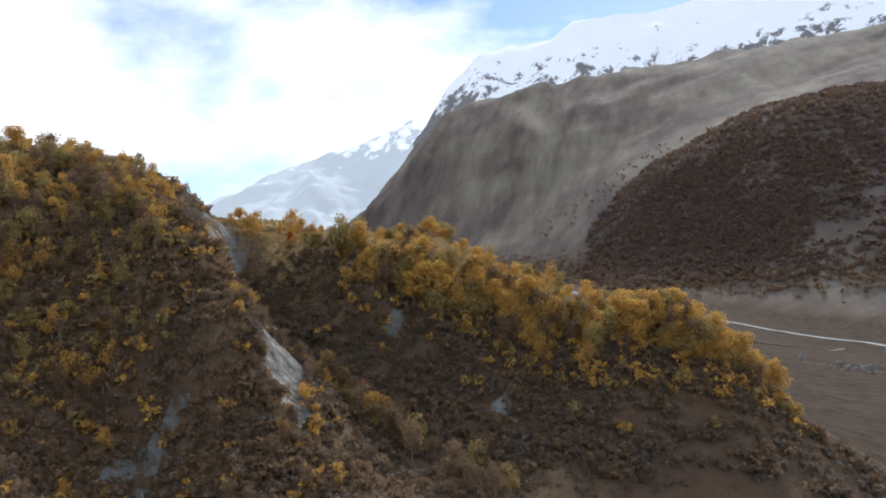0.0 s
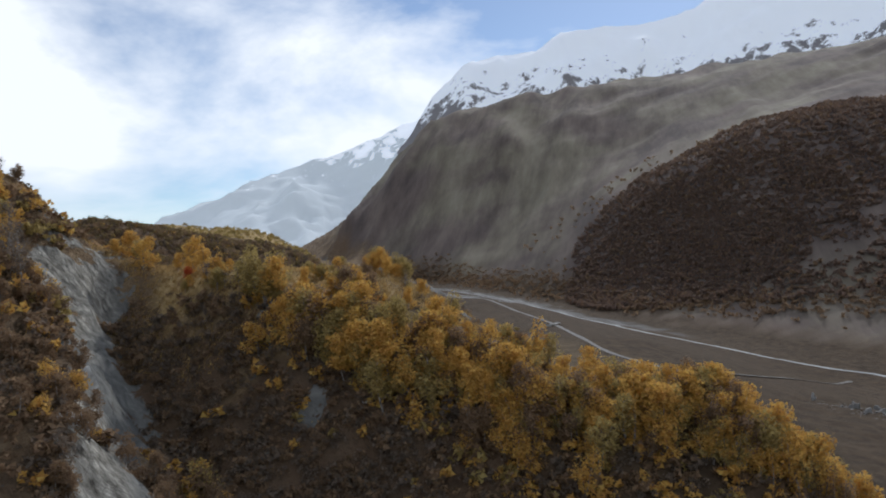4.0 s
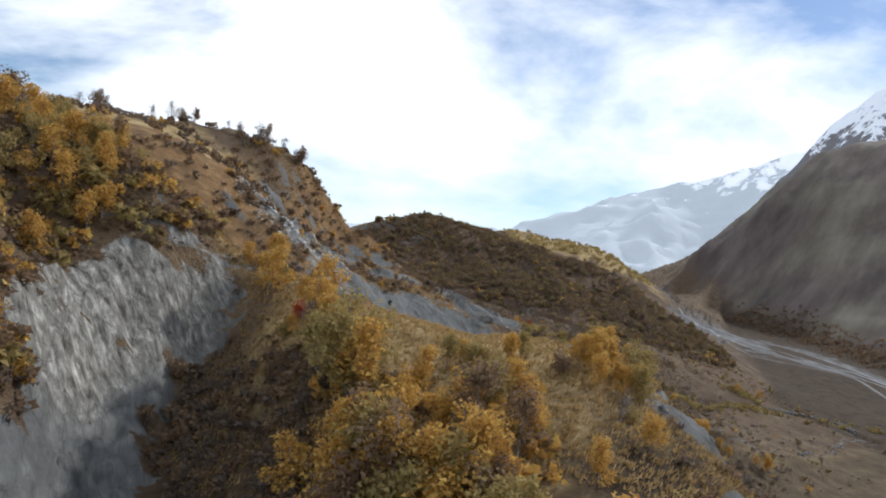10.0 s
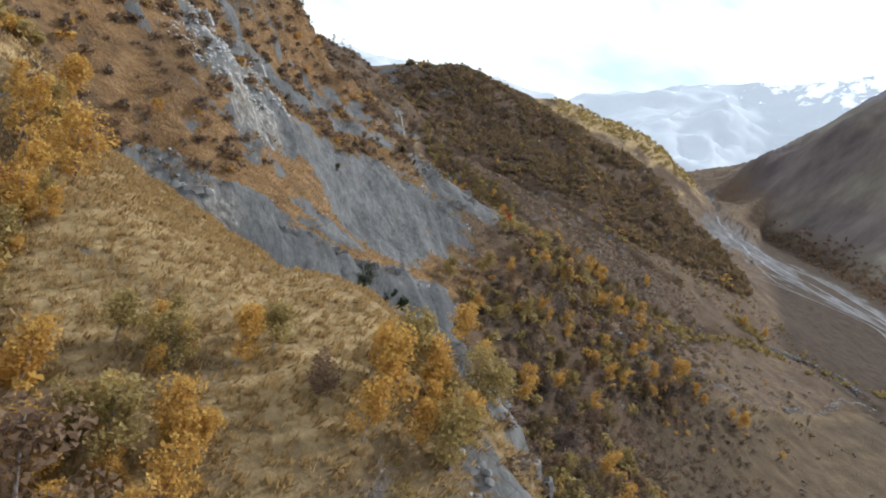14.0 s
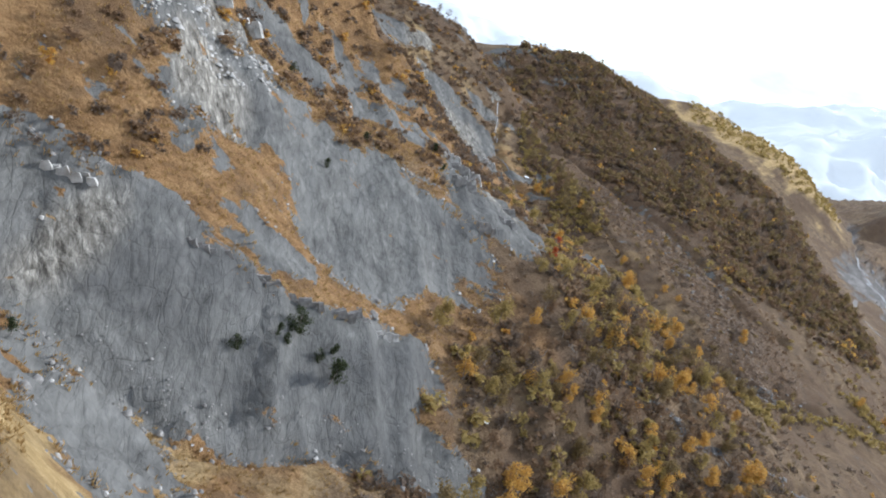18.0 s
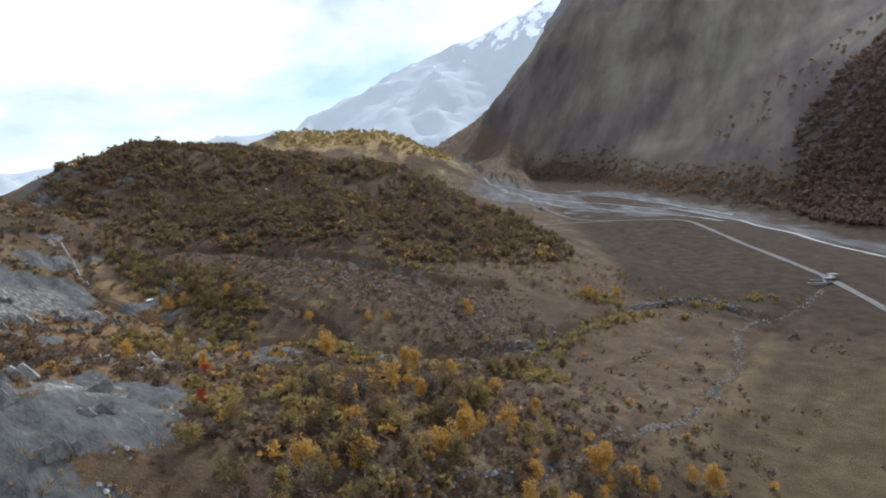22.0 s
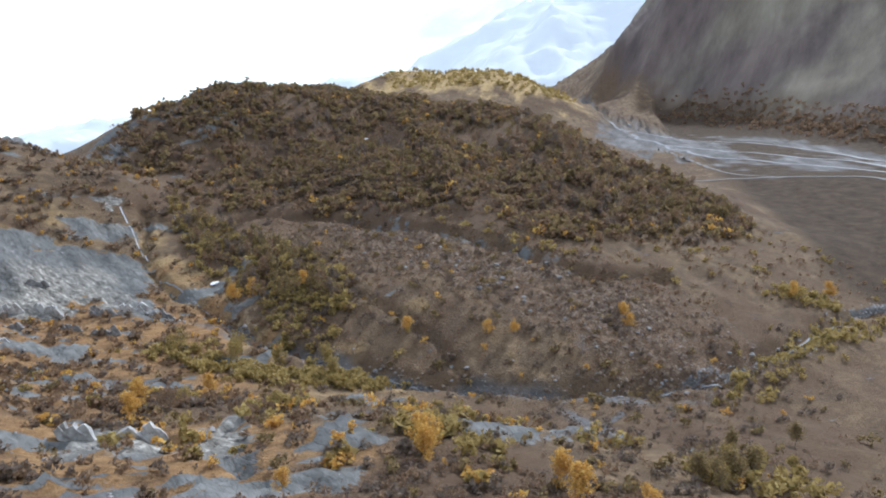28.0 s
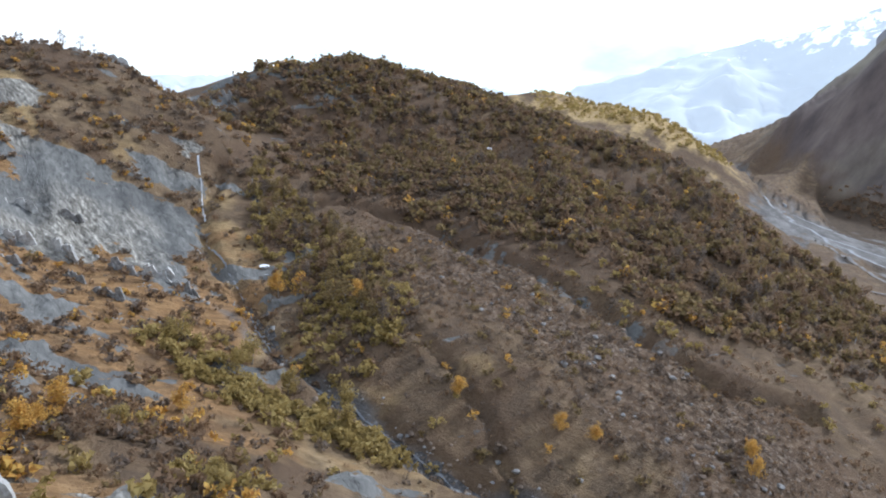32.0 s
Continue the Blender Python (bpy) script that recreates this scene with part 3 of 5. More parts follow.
def cut_depth(px, py):
    out = np.zeros(len(px))
    for pts, wide, deep in CUTS:
        q = np.array(pts, float)
        near = (px > q[:, 0].min() - 12) & (px < q[:, 0].max() + 12) & (py > q[:, 1].min() - 12) & (py < q[:, 1].max() + 12)
        if not near.any():
            continue
        x, y = px[near], py[near]
        x, y = x + lattice(x / 7, y / 7) * 1.6, y + lattice(x / 7 + 40, y / 7) * 1.6
        best = np.full(len(x), 1e9)
        for a, b in zip(q, q[1:]):
            d = b - a
            k = np.clip(((x - a[0]) * d[0] + (y - a[1]) * d[1]) / (d @ d), 0, 1)
            best = np.minimum(best, np.hypot(x - a[0] - k * d[0], y - a[1] - k * d[1]))
        out[near] = np.maximum(out[near], deep * np.clip(1.15 - (best / wide) ** 2, 0, 1))
    return out


def masks(px, py):
    wob = fractal(px, py, 12, 5) * 0.34
    best = lambda zones: np.max([zone(px, py, *z) for z in zones], axis=0) + wob
    ledge = fractal((px * 0.78 + py * 0.62) * 0.25, px * 0.62 - py * 0.78, 5, 4)
    small = fractal((px * 0.78 + py * 0.62) * 0.3, px * 0.62 - py * 0.78, 8, 4) + 0.35 * fractal(px, py, 3, 2)
    ribs = np.clip(np.max([zone(px, py, *z) for z in RIBS], axis=0) * 2.5, 0, 1)
    rock = np.clip((in_shale(px, py) + wob * 7 + ledge * 3.0) / 6.0 + 0.5, 0, 1)
    # bands of turf lie along the ledges, but not on the great wall
    bands = fractal((px * 0.78 + py * 0.62) * 0.2, px * 0.62 - py * 0.78, 9, 3)
    solid = np.clip(np.maximum(zone(px, py, -70, 154, 20, 30, 10), np.max([zone(px, py, *z) for z in ((-60, 34, 16, 34), (-48, -4, 10, 36, 20), (-56, 110, 44, 17, 51), (-64, 184, 18, 16), (-66, -16, 10, 14), (-88, 382, 52, 12, -30))], axis=0)) * 3, 0, 1)
    rock = np.clip(rock - np.clip((bands - 0.12) * 2.6, 0, 1) * (1 - solid), 0, 1)
    rock = np.maximum(rock, np.clip((small - 0.62 + 0.52 * ribs) * 2.4, 0, 0.95) * (ribs > 0))
    scree = np.clip(best(SCREE) * 3, 0, 1)
    gravel = np.clip(best(GRAVEL) * 3, 0, 1)
    floor_line = np.interp(py, [120, 170, 192, 208, 245, 266, 290, 308, 346, 390, 600], [70, 20, -22, -10, 14, 31, 44, 56, 68, 34, 36]) + wob * 8
    plain = np.clip((px - floor_line) / 10, 0, 1) * (1 - np.clip((px - 330 - 0.1 * py) / 60, 0, 1))
    # the slope below the spur takes the plain's darker meadow colour too
    plain = np.maximum(plain, np.clip((zone(px, py, 30, 110, 46, 110, -8) + wob) * 2.5, 0, 1))
    pale = np.clip(best(PALE) * 2.4, 0, 1)
    brush = np.clip(np.max([zone(px, py, -20, 8, 55, 14, -35), zone(px, py, -130, 440, 130, 70, -20), zone(px, py, -134, 358, 54, 18, -37), zone(px, py, 16, 120, 52, 120), zone(px, py, 520, 680, 340, 210, -32), zone(px, py, 60, 1420, 160, 120)], axis=0) * 3, 0, 1)
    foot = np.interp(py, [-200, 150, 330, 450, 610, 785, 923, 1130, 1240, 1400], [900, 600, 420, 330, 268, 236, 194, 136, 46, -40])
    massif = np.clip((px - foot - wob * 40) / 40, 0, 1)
    straw = np.clip((np.max([zone(px, py, *z) for z in MEADOWS], axis=0) + wob) * 3, 0, 1)
    straw = np.maximum(straw * (1 - plain), np.clip((zone(px, py, 62, 240, 84, 130, -10) + wob * 0.5) * 1.4, 0, 1) * plain)
    rust = np.clip((np.max([zone(px, py, *z) for z in RUST], axis=0) + wob) * 3, 0, 1)
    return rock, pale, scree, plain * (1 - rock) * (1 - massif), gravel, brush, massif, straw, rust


def height(px, py):
    px, py = np.asarray(px, float), np.asarray(py, float)
    z = smooth_height(px, py)
    rock, pale, scree, plain, gravel, brush, massif, straw, rust = masks(px, py)
    rough = 1 - np.maximum(plain * (py > 230), gravel) * 0.92
    z = z + fractal(px, py, 24, 4) * 0.9 * rough + fractal(px, py, 5, 3) * 0.22 * rough
    # ribs and runnels down the slopes
    z = z + rough * (1 - rock) * fractal(px * 0.9 + py * 0.45, (py * 0.9 - px * 0.45) * 0.32, 11, 4, True) * 0.55
    dip = px * 0.5 + py * 0.87
    beds = fractal(dip * 1.0, (px * 0.87 - py * 0.5) * 0.22, 7, 4, True)
    hard = np.clip((rock - 0.35) * 3, 0, 1)
    # ledges: the beds break off in steps
    stair = (px * 0.35 + py * 0.94 + fractal(px, py, 9, 3) * 1.6) / 2.6
    stair = np.clip((stair - np.floor(stair)) * 3.2, 0, 1) - (stair - np.floor(stair))
    z = z + hard * (stair * 1.15 + beds * 1.2 - 1.0 + fractal(px * 0.9 + py * 0.44, (py * 0.9 - px * 0.44) * 0.35, 3.2, 3, True) * (0.45 + 0.9 * np.clip(zone(px, py, -60, 32, 14, 28) * 3, 0, 1)) + lattice(px / 2.1, py / 2.1) * 0.12)
    # ravines down the dark hill
    hill = np.clip(zone(px, py, -96, 452, 120, 74, -18) * 2, 0, 1)
    z = z + hill * fractal(px * 0.93 + py * 0.36, (py * 0.93 - px * 0.36) * 0.2, 30, 3, True) * 3.2
    z = z - cut_depth(px, py)
    far = np.clip((np.hypot(px, py - 100) - 500) / 900, 0, 1)
    z = z + far * rough * (fractal(px, py, 300, 3, True) * 9 + fractal(px * 0.92 - py * 0.4, (px * 0.4 + py * 0.92) * 0.22, 90, 5, True) * 12)
    z = z + scree * fractal(px, py, 2.5, 2, True) * 0.35
    return z


def graded(low, lo_fine, hi_fine, high, step, grow):
    mid = list(np.arange(lo_fine, hi_fine, step))
    left, right, s = [], [], step
    p = lo_fine
    while p > low:
        s *= grow
        p -= s
        left.append(p)
    p, s = mid[-1], step
    while p < high:
        s *= grow
        p += s
        right.append(p)
    return np.array(left[::-1] + mid + right)


def sheet(name, xs, ys, zs, mat):
    nx, ny = len(xs), len(ys)
    gx, gy = np.meshgrid(xs, ys)
    co = np.stack([gx.ravel(), gy.ravel(), zs.ravel()], 1)
    i = (np.arange(ny - 1)[:, None] * nx + np.arange(nx - 1)[None]).ravel()
    quads = np.stack([i, i + 1, i + nx + 1, i + nx], 1)
    me = bpy.data.meshes.new(name)
    me.vertices.add(len(co))
    me.vertices.foreach_set("co", co.ravel())
    me.loops.add(quads.size)
    me.loops.foreach_set("vertex_index", quads.ravel())
    me.polygons.add(len(quads))
    me.polygons.foreach_set("loop_start", np.arange(0, quads.size, 4))
    me.polygons.foreach_set("use_smooth", np.ones(len(quads), bool))
    me.update()
    me.materials.append(mat)
    return new(name, me), co


XS = graded(-1500, -180, 40, 2900, 1.05, 1.045)
YS = graded(-650, -30, 320, 3000, 1.05, 1.017)
gx, gy = np.meshgrid(XS, YS)
ground, co = sheet("ground", XS, YS, height(gx.ravel(), gy.ravel()), GROUND)
tagged(ground, "autumn mountain slopes with straw grass, grey shale and a valley floor", "ground", kind="structure")
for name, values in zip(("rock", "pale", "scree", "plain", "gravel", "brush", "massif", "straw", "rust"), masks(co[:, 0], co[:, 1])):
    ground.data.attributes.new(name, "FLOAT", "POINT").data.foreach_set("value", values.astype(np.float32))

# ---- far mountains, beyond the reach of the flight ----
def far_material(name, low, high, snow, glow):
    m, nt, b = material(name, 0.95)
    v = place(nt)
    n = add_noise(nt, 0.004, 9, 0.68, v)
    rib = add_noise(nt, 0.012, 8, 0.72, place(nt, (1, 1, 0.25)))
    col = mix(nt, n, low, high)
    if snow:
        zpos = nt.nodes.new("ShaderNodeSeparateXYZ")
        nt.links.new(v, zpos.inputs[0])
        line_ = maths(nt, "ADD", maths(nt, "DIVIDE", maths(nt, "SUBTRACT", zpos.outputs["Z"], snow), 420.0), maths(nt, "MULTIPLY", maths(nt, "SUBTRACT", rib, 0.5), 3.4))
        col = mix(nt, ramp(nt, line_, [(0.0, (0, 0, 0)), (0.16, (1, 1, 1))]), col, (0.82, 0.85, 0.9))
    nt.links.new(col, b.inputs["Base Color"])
    # the slopes glow in their own colour, as if veiled by bright haze
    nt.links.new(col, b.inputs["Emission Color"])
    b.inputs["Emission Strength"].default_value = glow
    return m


def far_range(name, label, crest, depth, mat, rough):
    """A range whose crest runs through places given as bearing, rise (degrees) and distance."""
    az, el, dist = np.array(crest).T
    us = np.linspace(az[0], az[-1], 170)
    e, d = np.interp(us, az, el), np.interp(us, az, dist)
    vs = np.linspace(0, 1, 60)
    cx, cy = np.sin(np.radians(us)) * d - 15, np.cos(np.radians(us)) * d
    cz = 60 + d * np.tan(np.radians(e))
    co, uu = [], []
    for w in vs:
        reach = 1 - depth * w
        x, y = cx * reach, cy * reach
        z = cz * (1 - w) ** 1.25 - 120 * w
        z = z + fractal(x, y, 420, 6, True) * rough * (w * (1 - w) * 4 * 0.9 + 0.45)
        co.append(np.stack([x, y, z], 1))
    co = np.concatenate(co)
    nx = len(us)
    i = (np.arange(len(vs) - 1)[:, None] * nx + np.arange(nx - 1)[None]).ravel()
    me = bpy.data.meshes.new(name)
    me.from_pydata(co.tolist(), [], np.stack([i, i + nx, i + nx + 1, i + 1], 1).tolist())
    me.polygons.foreach_set("use_smooth", np.ones(len(me.polygons), bool))
    me.materials.append(mat)
    return tagged(new(name, me), label, "mountain", kind="structure")


# haze is painted in: pale blue tones on the far range, emission on both
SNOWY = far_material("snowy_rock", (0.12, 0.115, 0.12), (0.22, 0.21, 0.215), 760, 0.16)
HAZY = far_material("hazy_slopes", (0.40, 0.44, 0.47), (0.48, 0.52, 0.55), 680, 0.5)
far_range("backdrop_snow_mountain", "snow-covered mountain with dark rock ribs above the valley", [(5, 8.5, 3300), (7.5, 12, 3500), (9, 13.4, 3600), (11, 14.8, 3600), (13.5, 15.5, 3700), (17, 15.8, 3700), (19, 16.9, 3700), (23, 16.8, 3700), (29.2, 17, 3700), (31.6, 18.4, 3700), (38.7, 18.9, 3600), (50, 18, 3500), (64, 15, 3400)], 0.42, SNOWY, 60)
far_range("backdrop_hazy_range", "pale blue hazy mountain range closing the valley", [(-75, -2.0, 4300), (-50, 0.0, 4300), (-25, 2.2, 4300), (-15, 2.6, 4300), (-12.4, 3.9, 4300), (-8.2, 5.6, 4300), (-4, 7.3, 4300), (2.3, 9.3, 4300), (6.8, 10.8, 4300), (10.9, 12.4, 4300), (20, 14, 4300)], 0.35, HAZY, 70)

# ---- plants ----
def mesh_of(name, co, faces, mat):
    me = bpy.data.meshes.new(name)
    me.from_pydata(np.asarray(co).tolist(), [], [list(map(int, f)) for f in faces])
    me.materials.append(mat)
    me.update()
    return me


def fast_mesh(name, co, faces, mat):
    """A mesh from arrays of triangles or quads, or a list of such arrays."""
    runs = faces if isinstance(faces, list) else [faces]
    sizes = np.concatenate([np.full(len(f), f.shape[1]) for f in runs])
    loops = np.concatenate([f.ravel() for f in runs])
    me = bpy.data.meshes.new(name)
    me.vertices.add(len(co))
    me.vertices.foreach_set("co", np.ascontiguousarray(co, float).ravel())
    me.loops.add(len(loops))
    me.loops.foreach_set("vertex_index", loops)
    me.polygons.add(len(sizes))
    me.polygons.foreach_set("loop_start", np.r_[0, np.cumsum(sizes)[:-1]])
    me.update()
    me.materials.append(mat)
    return me


def part(name, me, parent, label=""):
    ob = new(name, me)
    ob.parent = parent
    if label:
        ob["label"] = label
    return ob


def tube(points, radii, sides=5):
    co, faces = [], []
    for i, (p, r) in enumerate(zip(points, radii)):
        for k in range(sides):
            a = 2 * math.pi * k / sides
            co.append((p[0] + r * math.cos(a), p[1] + r * math.sin(a), p[2]))
        if i:
            b = (i - 1) * sides
            faces += [(b + k, b + (k + 1) % sides, b + sides + (k + 1) % sides, b + sides + k) for k in range(sides)]
    return co, faces


def leaves(rng, lobes, count, leaf, flat=0.0):
    """Small leaves scattered through lobes (centre, radius), thicker towards their skins."""
    pick = rng.randint(len(lobes), size=count)
    c = np.array([l[0] for l in lobes])[pick]
    r = np.array([l[1] for l in lobes])[pick][:, None]
    d = rng.normal(size=(count, 3))
    d /= np.linalg.norm(d, axis=1)[:, None]
    p = c + d * (r * rng.uniform(0.35, 1.08, (count, 1)) ** 0.6)
    u = rng.normal(size=(count, 3))
    u /= np.linalg.norm(u, axis=1)[:, None]
    v = np.cross(u, rng.normal(size=(count, 3)))
    v /= np.linalg.norm(v, axis=1)[:, None]
    s = leaf * rng.uniform(0.55, 1.3, (count, 1))
    co = np.stack([p - u * s, p + u * s * 0.8 - v * s * 0.75, p + u * s * 0.5 + v * s * 0.85], 1).reshape(-1, 3)
    return co, np.arange(count * 3).reshape(-1, 3)


def woody(rng, tall, crown_low, spread, stems):
    """Trunk and limbs of a birch: tapering, slightly bent; the ends of the limbs carry the lobes of the crown."""
    co, faces, lobes = [], [], []

    def add(points, radii, sides):
        c, f = tube(points, radii, sides)
        faces.extend([tuple(i + len(co) for i in q) for q in f])
        co.extend(c)

    for s in range(stems):
        lean = rng.uniform(-0.10, 0.10, 2) * tall * (1 if stems == 1 else 2.2)
        hs = np.linspace(0, 1, 6)
        bend = rng.uniform(-0.05, 0.05, 2) * tall
        trunk = [(lean[0] * h + bend[0] * math.sin(3 * h), lean[1] * h + bend[1] * math.sin(3 * h), tall * h * (0.96 if s == 0 else rng.uniform(0.7, 0.9))) for h in hs]
        add(trunk, [tall * 0.016 * (1 - 0.85 * h) + 0.015 for h in hs], 6)
        for b in range(9 if stems == 1 else 5):
            h = rng.uniform(crown_low, 0.95)
            k = min(int(h * 5), 4)
            a0 = np.array(trunk[k]) * (1 - (h * 5 - k)) + np.array(trunk[k + 1]) * (h * 5 - k)
            a = rng.uniform(0, 2 * math.pi)
            reach = spread * tall * (1.05 - h * 0.75) * rng.uniform(0.6, 1.1)
            end = a0 + np.array([math.cos(a) * reach, math.sin(a) * reach, reach * rng.uniform(0.4, 1.0)])
            midp = (a0 + end) / 2 + np.array([0, 0, -0.06 * reach])
            add([a0, midp, end], [tall * 0.006, tall * 0.004, 0.012], 4)
            lobes.append((end, tall * rng.uniform(0.13, 0.20)))
            lobes.append((midp, tall * rng.uniform(0.11, 0.16)))
        lobes.append((np.array(trunk[-1]), tall * 0.15))
    return co, faces, lobes


LEAF_SETS = {"golden": GOLD, "olive": OLIVE, "russet": RUSSET, "bare": TWIGS, "red": RED, "green": GREEN, "dusk": DUSK}
LIBRARY = {}


def tree_kind(kind, n):
    """Meshes of one tree variant: wood and leaves."""
    key = (kind, n)
    if key not in LIBRARY:
        rng = np.random.RandomState(100 * n + len(kind) * 7 + ord(kind[0]))
        bushy = n % 3 == 2
        co, faces, lobes = woody(rng, 6.5, 0.22 if not bushy else 0.12, 0.31 if not bushy else 0.40, 1 if not bushy else 3)
        wood = mesh_of("trunk", co, faces, BARK)
        count, leaf = (150, 0.20) if kind == "bare" else (1400, 0.19)
        lc, lq = leaves(rng, lobes, count, leaf)
        crown = fast_mesh("crown", lc, lq, LEAF_SETS[kind])
        if kind == "bare":
            twig_c, twig_f = [], []
            for c, r in lobes:
                for k in range(7):
                    d = rng.normal(size=3)
                    d = d / np.linalg.norm(d) * r * 1.5
                    d[2] = abs(d[2])
                    t, f = tube([c - d * 0.2, c + d * 0.5, c + d], [0.02, 0.014, 0.006], 3)
                    twig_f += [tuple(i + len(twig_c) for i in q) for q in f]
                    twig_c += t
            n0 = len(co)
            wood = mesh_of("trunk", co + twig_c, faces + [tuple(i + n0 for i in q) for q in twig_f], BARK)
        LIBRARY[key] = wood, crown
    return LIBRARY[key]


TREE_WORDS = {
    "golden": "golden-leaved autumn birch with a thin pale trunk on the slope",
    "olive": "olive-green birch turning yellow, growing on the steep slope",
    "russet": "rust-brown autumn birch with thinning leaves on the slope",
    "dusk": "dark olive birch with dense leaves beside the stream",
    "bare": "nearly bare grey birch with fine branches against the sky",
    "red": "small rowan with bright red autumn leaves among the bushes",
    "green": "dark green juniper bush clinging to the rock",
}


def plant_tree(kind, x, y, tall, rng):
    wood, crown = tree_kind(kind, rng.randint(6))
    base = new("juniper_bush" if kind == "green" else "rowan_tree" if kind == "red" else "birch_tree")
    z = float(height(np.array([x]), np.array([y]))[0]) - 0.25
    base.matrix_basis = Matrix.Translation((x, y, z)) @ Matrix.Rotation(rng.uniform(0, 6.28), 4, "Z") @ Matrix.Diagonal((*(tall / 6.5 * np.array([rng.uniform(0.85, 1.25)] * 2)), tall / 6.5, 1))
    part("trunk", wood, base)
    part("crown", crown, base)
    tagged(base, TREE_WORDS[kind], "bush" if kind == "green" else "tree", "trees on the mountainside")
    return base


def along(points, spread, count, rng):
    p = np.array(points, float)
    d = np.r_[0, np.cumsum(np.hypot(*np.diff(p, axis=0).T))]
    s = rng.uniform(0, d[-1], count)
    out = np.stack([np.interp(s, d, p[:, 0]), np.interp(s, d, p[:, 1])], 1)
    return out + rng.normal(size=(count, 2)) * spread


def within(cx, cy, rx, ry, turn, count, rng):
    a, r = rng.uniform(0, 2 * math.pi, count), np.sqrt(rng.uniform(0, 1, count))
    u, v = r * np.cos(a) * rx, r * np.sin(a) * ry
    c, s = math.cos(radians(turn)), math.sin(radians(turn))
    return np.stack([cx + c * u - s * v, cy + s * u + c * v], 1)


def off_rock(p, limit=0.55):
    return p[masks(p[:, 0], p[:, 1])[0] < limit]


rng = np.random.RandomState(11)
CREST = [(-31, 29), (-16, 13), (0, 6), (20, 5), (30, 4), (44, -6)]


def near_side(p):
    """Keep to the wooded flank; the grassy back of the spur stays open."""
    return p[(p[:, 1] < 21 - 0.15 * p[:, 0] + np.where(p[:, 0] < -14, 8, 0)) & (p[:, 0] < 46)]


def grove(p, kinds, low, high):
    for x, y in off_rock(p, 0.8):
        plant_tree(kinds[rng.randint(len(kinds))], x, y, rng.uniform(low, high), rng)


grove(near_side(along(CREST, 2.4, 48, rng)), ["golden", "golden", "golden", "golden", "olive", "russet"], 4.5, 7.5)
grove(within(26, 4, 12, 7, -10, 26, rng), ["golden", "golden", "olive", "russet"], 5, 7.6)
grove(within(-82, 30, 13, 22, 20, 24, rng), ["golden", "golden", "golden", "olive"], 3.6, 6)
grove(near_side(along([(-26, 22), (-14, 13), (0, 9), (20, 10), (40, 4)], 3.5, 22, rng)), ["golden", "golden", "golden", "olive", "russet"], 4.5, 7)
grove(along([(-30, 27), (-22, 19), (-12, 10)], 1.6, 18, rng), ["golden", "golden", "olive"], 6.2, 8.2)
grove(along([(-44, 43), (-36, 36), (-25, 26)], 1.5, 9, rng), ["olive", "golden"], 2.6, 4.2)
grove(along([(-164, 118), (-148, 140), (-130, 152), (-124, 166)], 1.2, 14, rng), ["bare", "bare", "russet"], 4, 6)
grove(along([(-112, 49), (-88, 28), (-66, 18)], 2.0, 14, rng), ["bare", "golden", "russet"], 4, 6)
grove(along([(-262, 338), (-240, 358), (-222, 374)], 1.5, 14, rng), ["bare"], 4, 6)
for kind, x, y, tall in (("olive", -35, 33, 8.6), ("olive", -33.5, 31, 8.2), ("golden", -31, 29.5, 7.4), ("golden", -24, 29, 2.4), ("golden", -20, 32, 2.2), ("golden", -22, 30.5, 2.0), ("olive", -27, 42, 1.9), ("olive", -23, 45, 2.0), ("olive", -10, 41, 1.9), ("golden", -14, 56, 2.9), ("golden", -12, 55, 2.6),
                         ("olive", -16, 54, 3.2), ("golden", -51, 51, 3.6), ("golden", -48, 48, 3.4), ("golden", -42, 43, 2.8), ("golden", -35, 34, 2.6), ("golden", -37, 37, 2.6), ("golden", -38, 39, 2.4)):
    plant_tree(kind, x, y, tall, rng)
for kind, x, y, tall in (("golden", -49, 239, 4.6), ("golden", -34, 242, 5.0), ("golden", -31, 239, 5.2),
                         ("golden", -24, 239, 4.4), ("golden", -16, 233, 4.0), ("golden", -9, 231, 3.6), ("golden", -21, 212, 3.6), ("golden", -28, 217, 4.0), ("olive", -43, 196, 4.2), ("golden", -61, 209, 3.6), ("olive", -8, 268, 3.4), ("olive", -4, 266, 3.4),
                         ("olive", -12, 270, 3.2), ("olive", -78, 259, 3.4), ("olive", -76, 257, 3.0), ("olive", -58, 277, 3.4), ("olive", -54, 276, 3.2), ("olive", -62, 276, 3.0), ("golden", -101, 256, 3.4), ("olive", -98, 264, 3.2), ("golden", 7, 220, 3.8), ("golden", 10, 221, 3.8), ("golden", 22, 230, 3.6), ("golden", 19, 229, 3.4)):
    plant_tree(kind, x, y, tall, rng)
for x, y, tall in ((-15, 49, 4.8), (-13, 50, 4.2), (-11, 53, 4.4), (-16, 47, 3.6), (-21, 33, 4.4), (-19, 35, 3.8), (-23, 32, 3.6), (-42, 43, 4.4), (-59, 56, 4.4), (-27, 38, 3.4), (-25, 39, 3.2), (-22, 42, 3.8), (-8, 38, 3.4), (-17, 31, 3.8), (-99, 253, 2.2), (-83, 269, 2.4), (-26, 335, 2.0), (-34, 313, 1.8), (-74, 315, 2.2)):
    plant_tree(("golden", "olive")[rng.randint(2)], x, y, tall, rng)
for x, y, tall in ((-130, 153, 6.5), (-125, 165, 6.0), (-146, 141, 5.0)):
    plant_tree("russet", x, y, tall, rng)
